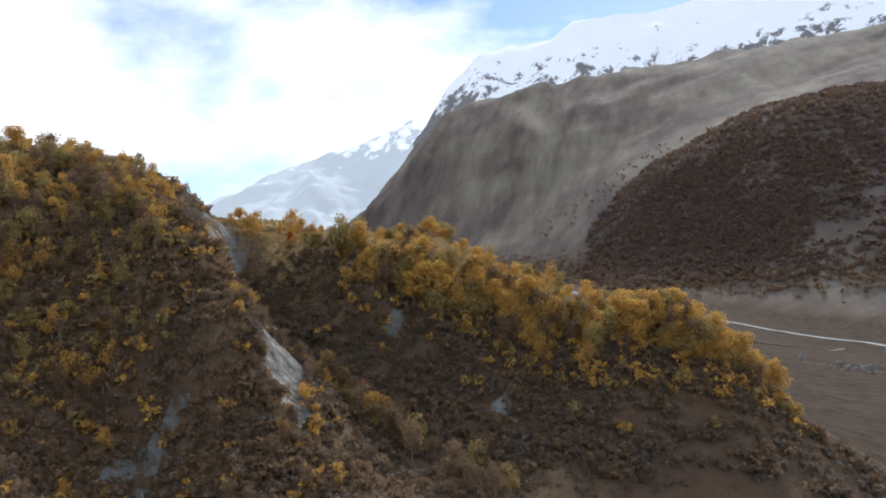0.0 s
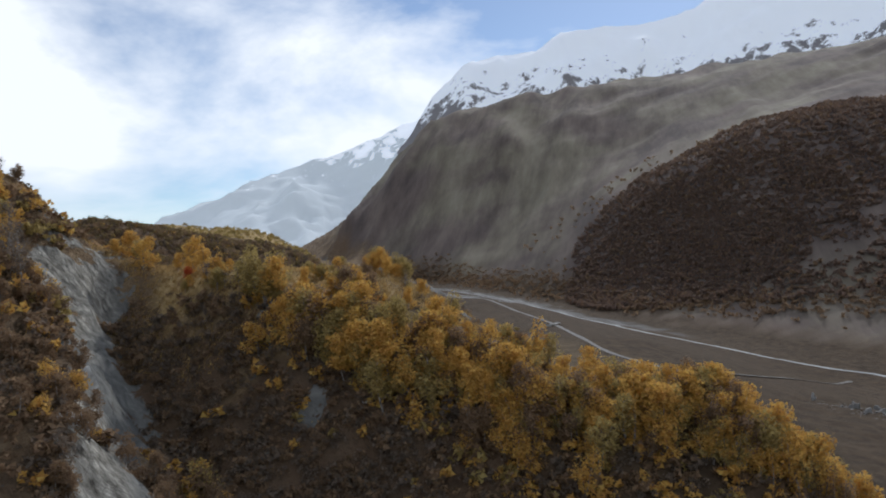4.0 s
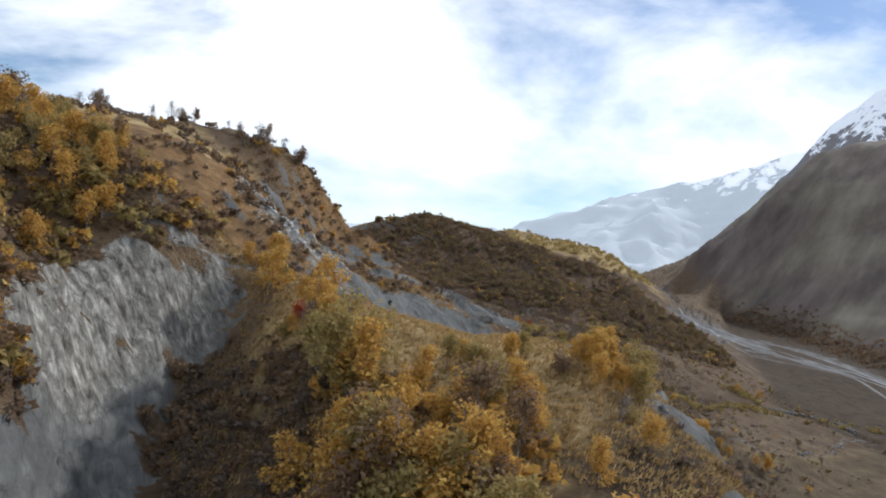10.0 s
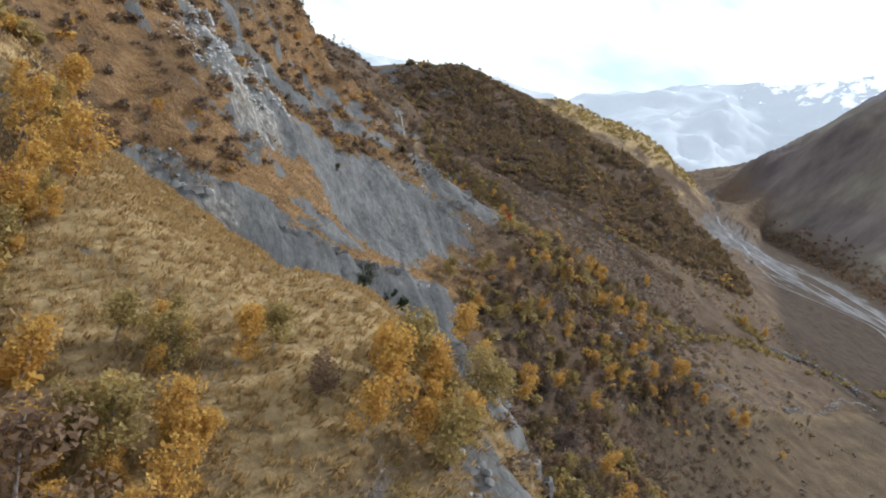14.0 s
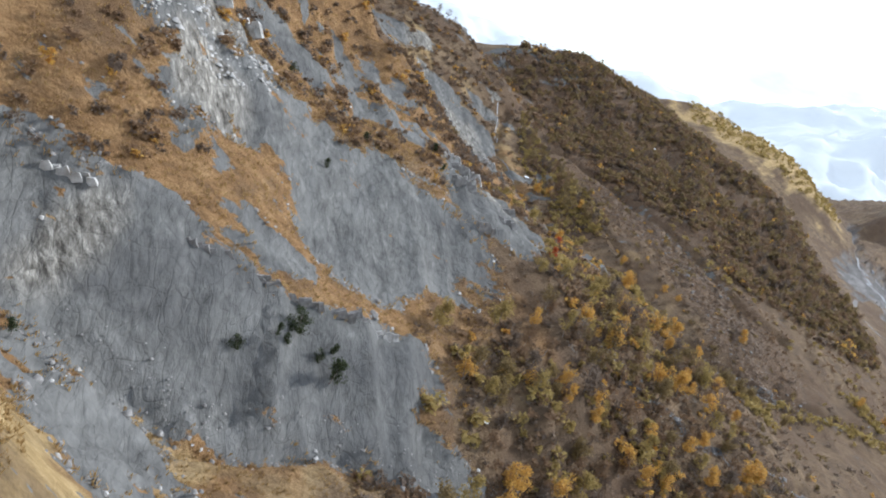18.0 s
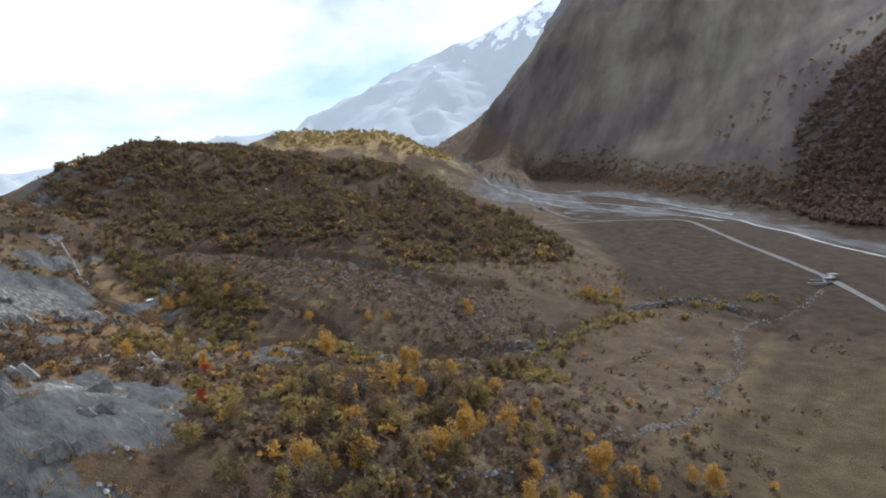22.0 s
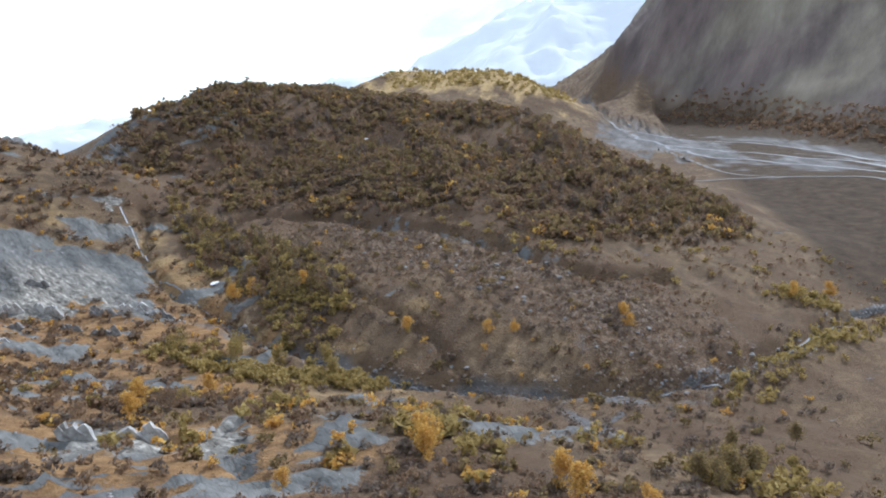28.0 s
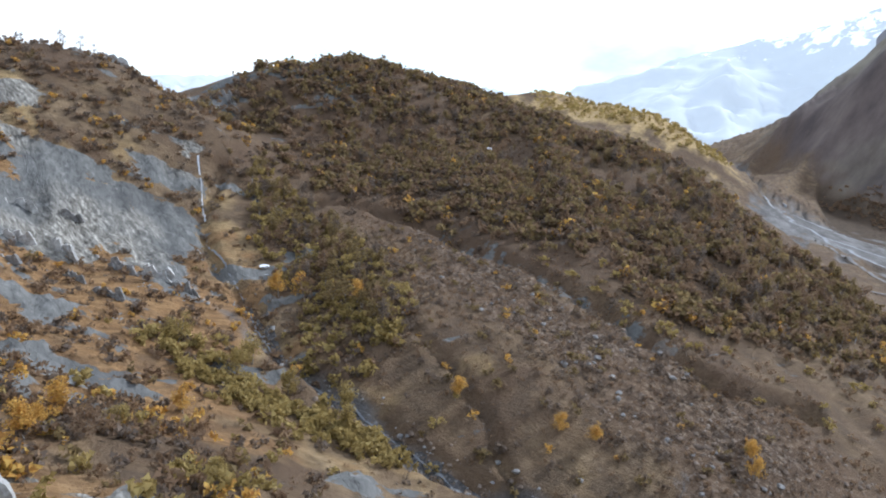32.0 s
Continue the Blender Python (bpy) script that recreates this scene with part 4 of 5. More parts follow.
# single trees and bushes that stand out: on the spur, in the hollow, on the bench and the debris
SPUR_TREES = [("golden", -23.4, 30.0, 4.5), ("golden", -19.9, 29.2, 2.9), ("golden", -17.6, 32.8, 3.5), ("bare", -10.8, 38.8, 3.4), ("golden", -17.5, 24.9, 3.6), ("golden", -11.0, 28.8, 3.8), ("golden", -62.5, 61.3, 6.0), ("golden", -48.2, 51.7, 6.0),
              ("olive", -32.6, 30.3, 4.6), ("olive", -21.5, 44.5, 3.4), ("golden", -57.7, 53.5, 6.0), ("golden", -44.8, 44.8, 5.6), ("golden", -27.4, 32.9, 4.0), ("golden", -14.1, 45.8, 4.9), ("olive", -9.3, 46.2, 4.8), ("golden", -13.2, 42.2, 3.6), ("golden", -11.8, 45.5, 2.9), ("russet", -17.1, 43.2, 2.8)]
HOLLOW_TREES = [("green", -52.6, 118.2, 3.6), ("green", -46.1, 119.9, 4.0), ("olive", -49.0, 146.2, 5.6), ("olive", -45.9, 160.4, 6.2), ("golden", -4.7, 202.3, 6.0), ("golden", 2.0, 220.6, 6.0), ("golden", -17.7, 178.3, 5.6), ("olive", -36.1, 146.7, 4.8), ("golden", -19.9, 209.3, 6.0), ("golden", -10.1, 207.4, 4.6),
                ("golden", -49.8, 242.9, 5.6), ("olive", -18.3, 222.8, 5.6), ("golden", 22.1, 226.8, 6.2), ("golden", -35.2, 184.1, 2.5), ("olive", -47.0, 183.0, 4.2), ("golden", 31.8, 376.3, 5.4), ("golden", 20.0, 368.8, 5.2), ("olive", -50.1, 177.7, 3.4)]
BENCH_TREES = [("dusk", 1.0, 286.6, 4.6), ("dusk", -10.9, 274.0, 4.4), ("dusk", -12.9, 258.8, 5.6), ("dusk", -17.3, 258.0, 5.0), ("dusk", -15.0, 255.5, 4.4), ("dusk", -9.8, 262.0, 5.0), ("golden", -24.8, 333.1, 4.4), ("golden", -49.7, 317.5, 3.6), ("bare", -10.5, 303.9, 3.6), ("bare", -19.2, 286.3, 3.8),
               ("golden", -101.6, 259.4, 4.8), ("olive", -111.0, 305.9, 6.0), ("olive", -89.7, 304.0, 5.4), ("golden", -60.9, 226.7, 2.9), ("bare", -35.1, 316.5, 4.8), ("golden", -97.9, 252.2, 4.6), ("golden", -122.7, 335.1, 5.6), ("golden", -106.1, 334.1, 5.4)]
DEBRIS_TREES = [("olive", -108.2, 298.4, 6.2), ("olive", -85.7, 298.6, 5.4), ("olive", -100.0, 302.2, 5.4), ("golden", -55.6, 315.9, 3.3), ("golden", -74.3, 315.5, 4.4), ("golden", -24.5, 329.8, 4.4), ("golden", -127.3, 334.5, 6.0), ("olive", -122.0, 298.6, 5.4), ("russet", -96.3, 257.9, 4.2), ("golden", -102.4, 279.8, 4.4)]
RIB_TREES = [("bare", -63, 14, 6.4), ("bare", -65, 17, 6.8), ("golden", -69, 20, 5.6), ("bare", -61, 12, 5.6), ("russet", -74, 22, 5.0), ("bare", -88, 30, 4.2), ("bare", -93, 32, 4.0), ("bare", -38, 37, 3.6), ("bare", -41, 39, 3.4), ("bare", -44, 42, 3.8), ("olive", -36, 36, 3.8)]
for kind, x, y, tall in SPUR_TREES + HOLLOW_TREES + BENCH_TREES + DEBRIS_TREES + RIB_TREES:
    plant_tree(kind, x, y, tall, rng)
for x, y in ((-59, 204), (-52, 187), (-48, 46), (-33, 5)):
    plant_tree("red", x, y, 2.8, rng)
for x, y in ((-52, 114), (-51.5, 115.5), (-54, 110), (-49, 120), (-48.5, 121.5), (-61, 87), (-79, 142), (-85, 157), (-101, 149), (-82, 176), (-76, 172)):
    plant_tree("green", x, y, 2.0, rng)


def wood(name, label, p, kinds, low, high, seed, count=480, leaf=0.29):
    """Trees that nobody could count: trunks and crowns of many birches in one mesh."""
    r = np.random.RandomState(seed)
    z = height(p[:, 0], p[:, 1]) - 0.2
    mats = [BARK] + [LEAF_SETS[k] for k in sorted(set(kinds))]
    stock = {}
    for k in sorted(set(kinds)):
        for n in range(4):
            co, faces, lobes = woody(r, 6.5, 0.22 if n % 2 else 0.12, 0.32, 1 if n % 2 else 2)
            trunk = np.array(co), np.array(faces)
            stock[k, n] = trunk, leaves(r, lobes, count, leaf)
    cos, quads, slots, at = [], [], [], 0
    for (x, y), h in zip(p, z):
        k, s, a, wide = kinds[r.randint(len(kinds))], r.uniform(low, high) / 6.5, r.uniform(0, 6.28), r.uniform(0.9, 1.25)
        for slot, (c, q) in zip((0, mats.index(LEAF_SETS[k])), stock[k, r.randint(4)]):
            ca, sa = math.cos(a) * s * wide, math.sin(a) * s * wide
            cos.append(np.stack([c[:, 0] * ca - c[:, 1] * sa + x, c[:, 0] * sa + c[:, 1] * ca + y, c[:, 2] * s + h], 1))
            quads.append(q + at)
            slots.append(np.full(len(q), slot))
            at += len(c)
    me = fast_mesh(name, np.concatenate(cos), quads, mats[0])
    for mt in mats[1:]:
        me.materials.append(mt)
    me.polygons.foreach_set("material_index", np.concatenate(slots))
    return tagged(new(name, me), label, "woodland", kind="stuff")


pick_low = lambda p: p[p[:, 0] > -104]
wood("birch_wood", "mixed autumn birch wood in the hollow below the cliffs", off_rock(np.concatenate([within(-20, 152, 22, 40, 18, 110, rng), within(-20, 204, 28, 20, 30, 80, rng)]), 0.8), ["golden", "dusk", "dusk", "olive", "russet", "bare"], 3.6, 6, 51, 700, 0.23)
wood("birch_wood", "golden birch wood on the high slope above the cliff", off_rock(np.concatenate([pick_low(within(-88, 32, 18, 30, 15, 60, rng)), near_side(along([(-14, 13), (0, 7), (20, 7), (40, 0)], 3.2, 150, rng)), near_side(within(14, 14, 38, 15, -22, 150, rng))]), 0.8), ["golden", "golden", "golden", "olive", "russet"], 3.6, 6.4, 52, 700, 0.2)
wood("birch_wood", "olive and brown autumn wood covering the dark hill", np.concatenate([within(-134, 358, 52, 12, -37, 100, rng), within(-20, 430, 30, 44, -40, 130, rng), within(-90, 470, 60, 44, -40, 200, rng), within(-170, 470, 50, 40, -30, 120, rng)]), ["dusk", "dusk", "dusk", "russet", "russet", "bare"], 3.4, 6, 53, 330, 0.3)


wood("birch_wood", "rust and gold birches on the slope above the near rib", off_rock(np.concatenate([within(-80, 6, 15, 20, 10, 90, rng), along([(-42, 6), (-32, -6), (-24, -15), (-16, -24)], 2.2, 46, rng)]), 0.8), ["russet", "russet", "russet", "golden", "olive"], 3.8, 6.2, 55, 800, 0.19)
wood("birch_wood", "rust and gold autumn thicket on the steep near rib", off_rock(np.concatenate([within(-66, -10, 26, 30, 0, 110, rng), along([(-52, 3), (-45, -14), (-37, -32)], 3, 40, rng)]), 0.8), ["russet", "russet", "russet", "russet", "golden", "bare"], 2.6, 4.6, 54, 700, 0.2)


def brush(name, label, mat, p, low, high, seed, dense=46, leaf=0.22):
    """Uncounted bushes: each a low clump of leaves, all in one mesh."""
    r = np.random.RandomState(seed)
    shapes = []
    for n in range(7):
        lobes = [(np.array([r.uniform(-0.42, 0.42), r.uniform(-0.42, 0.42), r.uniform(0.22, 0.78)]), r.uniform(0.16, 0.32)) for k in range(6)]
        shapes.append(leaves(r, lobes, dense, leaf)[0])
    z = height(p[:, 0], p[:, 1])
    co = []
    for (x, y), h in zip(p, z):
        s = r.uniform(low, high)
        a = r.uniform(0, 6.28)
        c = shapes[r.randint(7)]
        ca, sa = math.cos(a) * s, math.sin(a) * s
        wide = r.uniform(0.8, 1.3)
        co.append(np.stack([(c[:, 0] * ca - c[:, 1] * sa) * wide + x, (c[:, 0] * sa + c[:, 1] * ca) * wide + y, c[:, 2] * s + h - 0.08 * s], 1))
    co = np.concatenate(co)
    ob = new(name, fast_mesh(name, co, np.arange(len(co)).reshape(-1, 3), mat))
    return tagged(ob, label, "bushes", kind="stuff")


R = np.random.RandomState(23)


def patchy(p, scale=16.0, share=0.75):
    """Thin a scatter to uneven drifts."""
    n = fractal(p[:, 0], p[:, 1], scale, 3)
    return p[n + R.uniform(-0.5, 0.5, len(p)) > (0.5 - share) * 1.6]


HILL = [(-150, 486, 66, 60, -30, 2300), (-84, 468, 62, 60, -40, 2300), (-22, 426, 36, 54, -40, 1200), (-190, 436, 50, 44, -30, 1200), (-120, 424, 70, 22, -12, 900)]
hill_all = np.concatenate([within(*z[:5], z[5], R) for z in HILL])
ribs_ = fractal(hill_all[:, 0] * 0.93 + hill_all[:, 1] * 0.36, (hill_all[:, 1] * 0.93 - hill_all[:, 0] * 0.36) * 0.2, 30, 3, True)
drift = fractal(hill_all[:, 0], hill_all[:, 1], 40, 3)
hill_all = hill_all[ribs_ * 0.5 + drift + R.uniform(-0.45, 0.45, len(hill_all)) > -0.05]
wood_low = np.concatenate([within(-134, 358, 54, 13, -37, 620, R), within(-104, 324, 16, 11, -37, 200, R)])
slope_left = off_rock(patchy(within(-88, 30, 28, 48, 15, 2600, R), 10, 0.85))
face = off_rock(np.concatenate([within(-26, 12, 48, 12, -40, 1900, R), within(20, -8, 46, 11, -18, 1000, R), within(-28, -14, 22, 10, -20, 300, R)]))
hollow = patchy(off_rock(within(-18, 148, 28, 52, 12, 1300, R)), 14, 0.7)
spur_low = patchy(within(-24, 208, 36, 28, 30, 800, R), 10, 0.75)
bench = patchy(within(-70, 258, 70, 26, 0, 420, R), 12, 0.5)
banks = np.concatenate([along([(-125, 297), (-108, 295), (-94, 296), (-77, 299)], 3.2, 260, R), within(-49, 249, 7, 5, 0, 30, R), within(-10, 261, 9, 6, 0, 40, R), within(24, 370, 12, 5, 0, 40, R), within(-80, 260, 4, 3, 0, 10, R), along([(-6, 312), (10, 334), (34, 360)], 3.5, 80, R), along([(60, 380), (100, 392)], 4, 40, R)])
cliff_tops = off_rock(np.concatenate([within(-104, 168, 32, 52, 0, 900, R), within(-160, 290, 46, 62, 0, 320, R), within(-96, 100, 24, 28, 0, 300, R), within(-210, 340, 42, 40, 0, 360, R), within(-90, 205, 30, 24, 0, 300, R)]))
high_slope = patchy(within(-130, 90, 38, 62, 0, 900, R), 14, 0.6)
crest_brush = near_side(np.concatenate([along(CREST, 5, 450, R), within(12, 14, 42, 18, -22, 900, R)]))
near_rib = off_rock(np.concatenate([within(-64, -10, 28, 32, 0, 1900, R), along([(-52, 3), (-45, -14), (-37, -32)], 4, 320, R)]))
scatter = patchy(within(30, 250, 90, 120, 0, 260, R), 30, 0.5)
pick = lambda p, share: p[R.rand(len(p)) < share]
brush("golden_brush", "golden-yellow autumn bushes scattered over the slopes", GOLD, np.concatenate([pick(slope_left, 0.18), pick(crest_brush, 0.42), pick(hollow, 0.06), pick(spur_low, 0.09), pick(bench, 0.2), pick(high_slope, 0.10), pick(near_rib, 0.06), pick(cliff_tops, 0.06)]), 1.0, 2.6, 1, 62, 0.165)
brush("olive_brush", "olive-green bushes losing their leaves on the slopes", OLIVE, np.concatenate([pick(slope_left, 0.22), pick(crest_brush, 0.12), pick(hollow, 0.25), pick(spur_low, 0.15), pick(bench, 0.3), banks, pick(wood_low, 0.5)]), 1.2, 3.0, 2, 58, 0.17)
brush("russet_brush", "rust-brown autumn bushes covering the steep slopes", RUSSET, np.concatenate([pick(slope_left, 0.55), pick(crest_brush, 0.35), pick(face, 0.08), pick(hollow, 0.35), pick(cliff_tops, 0.5), pick(high_slope, 0.4), pick(wood_low, 0.3), pick(near_rib, 0.6), pick(spur_low, 0.5), pick(bench, 0.3)]), 0.9, 2.4, 3, 46, 0.17)
brush("russet_brush", "fine rust-brown thicket on the shaded face of the spur", RUSSET, pick(face, 0.3), 0.9, 2.2, 24, 70, 0.14)
brush("bare_brush", "leafless fine-twigged thicket on the shaded face of the spur", TWIGS, pick(face, 0.45), 0.9, 2.0, 25, 60, 0.14)
brush("bare_brush", "leafless grey-brown bushes on the shaded slopes", TWIGS, np.concatenate([pick(face, 0.05), pick(crest_brush, 0.1), pick(hollow, 0.3), pick(cliff_tops, 0.4), pick(high_slope, 0.5), pick(bench, 0.3), pick(near_rib, 0.28), scatter, pick(wood_low, 0.2)]), 0.8, 2.2, 4, 46, 0.17)
far_p = np.concatenate([within(385, 670, 160, 110, -40, 4200, R), within(500, 720, 240, 150, -25, 5200, R), within(430, 540, 170, 60, -45, 1500, R)])
foot_woods = along([(60, 1210), (131, 1150), (200, 940), (250, 800), (290, 640), (360, 520), (480, 400)], 14, 1500, R)
far_p = patchy(far_p, 90, 1.0)
brush("far_woods", "dark russet woods on the far side of the valley", FAR_WOOD, far_p, 3.2, 6.8, 5, 20, 0.24)
brush("far_bushes", "orange autumn thickets at the foot of the far mountain", RUSSET, pick(np.concatenate([far_p, within(430, 900, 200, 90, -30, 900, R)]), 0.10), 4, 7, 16, 18, 0.26)
brush("far_woods", "rust-brown trees along the foot of the far mountain", RUSSET, foot_woods, 2.6, 5.6, 47, 24, 0.22)
sun_p = within(-180, 1040, 120, 70, 0, 500, R)
brush("far_bushes", "sunlit golden bushes on the hill at the narrows", OLIVE, sun_p, 2.5, 6, 6, 20, 0.25)


def grass(name, p, low, high, seed):
    r = np.random.RandomState(seed)
    z = height(p[:, 0], p[:, 1])
    n = 5
    base = np.repeat(np.c_[p, z - 0.05], n, 0) + np.c_[r.normal(size=(len(p) * n, 2)) * 0.16, np.zeros(len(p) * n)]
    tall = r.uniform(low, high, (len(base), 1))
    lean = np.c_[r.normal(size=(len(base), 2)) * 0.3 + np.array([0.35, -0.15]), np.ones(len(base))] * tall
    side = np.c_[r.normal(size=(len(base), 2)), np.zeros(len(base))] * 0.05
    co = np.stack([base - side, base + side, base + lean * 0.8 + side * 0.4, base + lean - side * 0.4], 1).reshape(-1, 3)
    ob = new(name, fast_mesh(name, co, np.arange(len(co)).reshape(-1, 4), STRAW))
    return tagged(ob, "dry straw-coloured grass tussocks on the spur", "grass", kind="stuff")


STRAW = leaf_material("straw_grass", [(0.2, (0.26, 0.165, 0.07)), (0.5, (0.47, 0.325, 0.14)), (0.9, (0.66, 0.49, 0.25))])
edge_p = within(-78, 134, 52, 74, 12, 12000, R)
edge_rock = masks(edge_p[:, 0], edge_p[:, 1])[0]
grass("grass", edge_p[(edge_rock > 0.42) & (edge_rock < 0.78)], 0.3, 0.8, 10)
meadow_p = off_rock(np.concatenate([within(-28, 48, 34, 22, 0, 9000, R), within(-56, 66, 26, 14, 0, 3000, R), within(-66, 124, 34, 52, 10, 7000, R), within(-106, 160, 28, 44, 0, 4000, R)]))
grass("grass", meadow_p, 0.25, 0.6, 9)

spot_rng = np.random.RandomState(61)
for cx, cy, rx, ry, turn, count in ((-13, 50, 4, 3, 0, 9), (-21, 34, 4, 2.5, 30, 7), (-26, 39, 3, 2, 0, 5), (-44, 44, 5, 3, 0, 7), (-62, 58, 6, 3, 0, 6)):
    for x, y in within(cx, cy, rx, ry, turn, count, spot_rng):
        plant_tree(("golden", "golden", "olive")[spot_rng.randint(3)], x, y, spot_rng.uniform(1.8, 3.0), spot_rng)

# low heath and dead bracken between the bushes
heath_p = off_rock(np.concatenate([within(-88, 30, 34, 52, 15, 2600, R), within(-30, 12, 56, 18, -38, 2400, R), within(-66, -14, 30, 34, 0, 1600, R), within(-20, 160, 34, 56, 14, 2600, R), within(-30, 214, 44, 34, 20, 2200, R), within(-120, 346, 44, 22, -42, 1200, R), within(-150, 250, 60, 60, 0, 900, R), within(-60, 352, 76, 26, 152, 2400, R), within(-130, 440, 110, 60, -35, 2600, R)]))
brush("heath", "low russet heath and dead bracken covering the slopes", RUSSET, pick(heath_p, 0.55), 0.5, 1.1, 14, 24, 0.175)
brush("heath", "low grey-brown heath between the autumn bushes", TWIGS, pick(heath_p, 0.5), 0.5, 1.1, 15, 24, 0.175)
cover_p = off_rock(np.concatenate([within(-120, 300, 130, 90, -30, 4200, R), within(-70, 345, 90, 40, 150, 3000, R), within(-40, 230, 70, 50, 10, 2500, R), within(0, 270, 50, 60, 0, 1000, R)]))
brush("heath", "dry brown tussocks and dwarf shrubs on the valley side", RUSSET, pick(cover_p, 0.28), 0.4, 1.0, 17, 22, 0.18)
brush("heath", "grey dead tussocks strewn over the broken slope", TWIGS, pick(cover_p, 0.16), 0.4, 1.0, 18, 22, 0.18)
brush("bare_brush", "scattered brown thorn bushes on the debris slope", TWIGS, pick(cover_p, 0.06), 1.0, 2.2, 19, 44, 0.17)
brush("olive_brush", "scattered olive and golden bushes on the valley side", DUSK, pick(cover_p, 0.035), 1.0, 2.4, 20, 50, 0.17)
brush("golden_brush", "small orange bushes scattered on the debris slope", GOLD, pick(cover_p, 0.012), 1.0, 2.0, 21, 40, 0.18)

# the thickets that cover the dark hill
brush("russet_brush", "rust-brown thickets covering the dark hill", RUSSET, pick(hill_all, 0.50), 1.8, 3.8, 31, 44, 0.17)
brush("bare_brush", "leafless brown thickets covering the dark hill", TWIGS, pick(hill_all, 0.30), 1.8, 3.6, 32, 40, 0.17)
brush("olive_brush", "olive-green thickets on the ribs of the dark hill", DUSK, pick(hill_all, 0.26), 2.0, 4.4, 33, 44, 0.17)
brush("golden_brush", "golden thickets on the lower edge of the dark hill", GOLD, pick(hill_all, 0.03), 2.0, 3.8, 34, 44, 0.17)
lee_p = off_rock(np.concatenate([within(14, 130, 46, 90, 0, 2600, R), within(30, 50, 40, 40, 0, 900, R)]))
brush("heath", "dark brown heath on the slope below the spur", RUSSET, pick(lee_p, 0.5), 0.6, 1.5, 35, 24, 0.175)
brush("heath", "grey-brown dwarf thicket on the slope below the spur", TWIGS, pick(lee_p, 0.5), 0.6, 1.6, 36, 24, 0.175)
foot_p = np.concatenate([within(14, 402, 62, 34, -42, 420, R), within(-40, 372, 50, 14, -30, 200, R)])
brush("heath", "low brown scrub at the foot of the dark hill", RUSSET, foot_p, 0.7, 1.8, 38, 18, 0.22)
brush("olive_brush", "olive bushes at the foot of the dark hill", OLIVE, pick(foot_p, 0.12), 1.2, 2.6, 39, 36, 0.2)
rib_p = off_rock(np.concatenate([within(-72, -16, 24, 22, 0, 1100, R), within(-40, -30, 16, 14, 0, 400, R)]))
brush("heath", "rust-brown heath hanging on the near rib", RUSSET, rib_p, 0.7, 1.6, 43, 18, 0.22)
slope_p = off_rock(np.concatenate([within(-150, 280, 62, 56, 0, 520, R), within(-215, 350, 50, 44, 20, 560, R), within(-110, 262, 34, 18, 0, 260, R)]))
brush("russet_brush", "rust-brown bushes on the broken slope beside the waterfall", RUSSET, pick(slope_p, 0.5), 1.0, 2.6, 44, 40, 0.18)
brush("bare_brush", "leafless bushes on the broken slope beside the waterfall", TWIGS, pick(slope_p, 0.4), 1.0, 2.4, 45, 36, 0.18)
brush("golden_brush", "golden bushes on the broken slope beside the waterfall", GOLD, pick(slope_p, 0.1), 1.0, 2.4, 46, 44, 0.17)

# ---- road, water, stones ----
def ribbon(name, points, wide, mat, label, category, lift=0.12, sag=0.0, kind="structure", wobble=0.0, hug=0.6):
    """A strip draped over the ground along a line."""
    p = np.array(points, float)
    d = np.r_[0, np.cumsum(np.hypot(*np.diff(p, axis=0).T))]
    s = np.arange(0, d[-1], max(0.8 if wide < 1 else 2.0, wide * 0.6))
    # rounded bends
    q = np.stack([np.interp(s, d, p[:, k]) for k in (0, 1)], 1)
    for i in range(60 if kind == "structure" and wide > 3 else 6):
        q[1:-1] = (q[:-2] + 2 * q[1:-1] + q[2:]) / 4
    q += np.stack([lattice(s / 23.0, s * 0 + k) for k in (3.3, 7.7)], 1) * wobble
    t = np.gradient(q, axis=0)
    t /= np.linalg.norm(t, axis=1)[:, None]
    side = np.stack([-t[:, 1], t[:, 0]], 1)
    w = wide * (1 + 0.35 * lattice(s / 17.0, s * 0 + 1.5))
    rows = []
    for k in (-0.5, -0.25, 0, 0.25, 0.5):
        e = q + side * (w * k)[:, None]
        rows.append(np.c_[e, height(e[:, 0], e[:, 1]) + lift - (sag if abs(k) < 0.4 else 0)])
    top = np.max([r[:, 2] for r in rows], 0)
    co = np.concatenate([np.c_[r[:, :2], r[:, 2] * (1 - hug) + top * hug] for r in rows])
    n = len(s)
    i = np.concatenate([np.arange(n - 1) + k * n for k in range(4)])
    ob = new(name, fast_mesh(name, co, np.stack([i, i + n, i + n + 1, i + 1], 1), mat))
    return tagged(ob, label, category, kind=kind)


ROAD = [(300, 330), (236, 300), (180, 262), (142, 252), (121, 290), (124, 350), (134, 430), (128, 520), (118, 595), (70, 606), (24, 602), (2, 640), (0, 720)]
ribbon("road", ROAD, 3.2, DIRT, "pale gravel road along the valley floor", "road", 0.25)

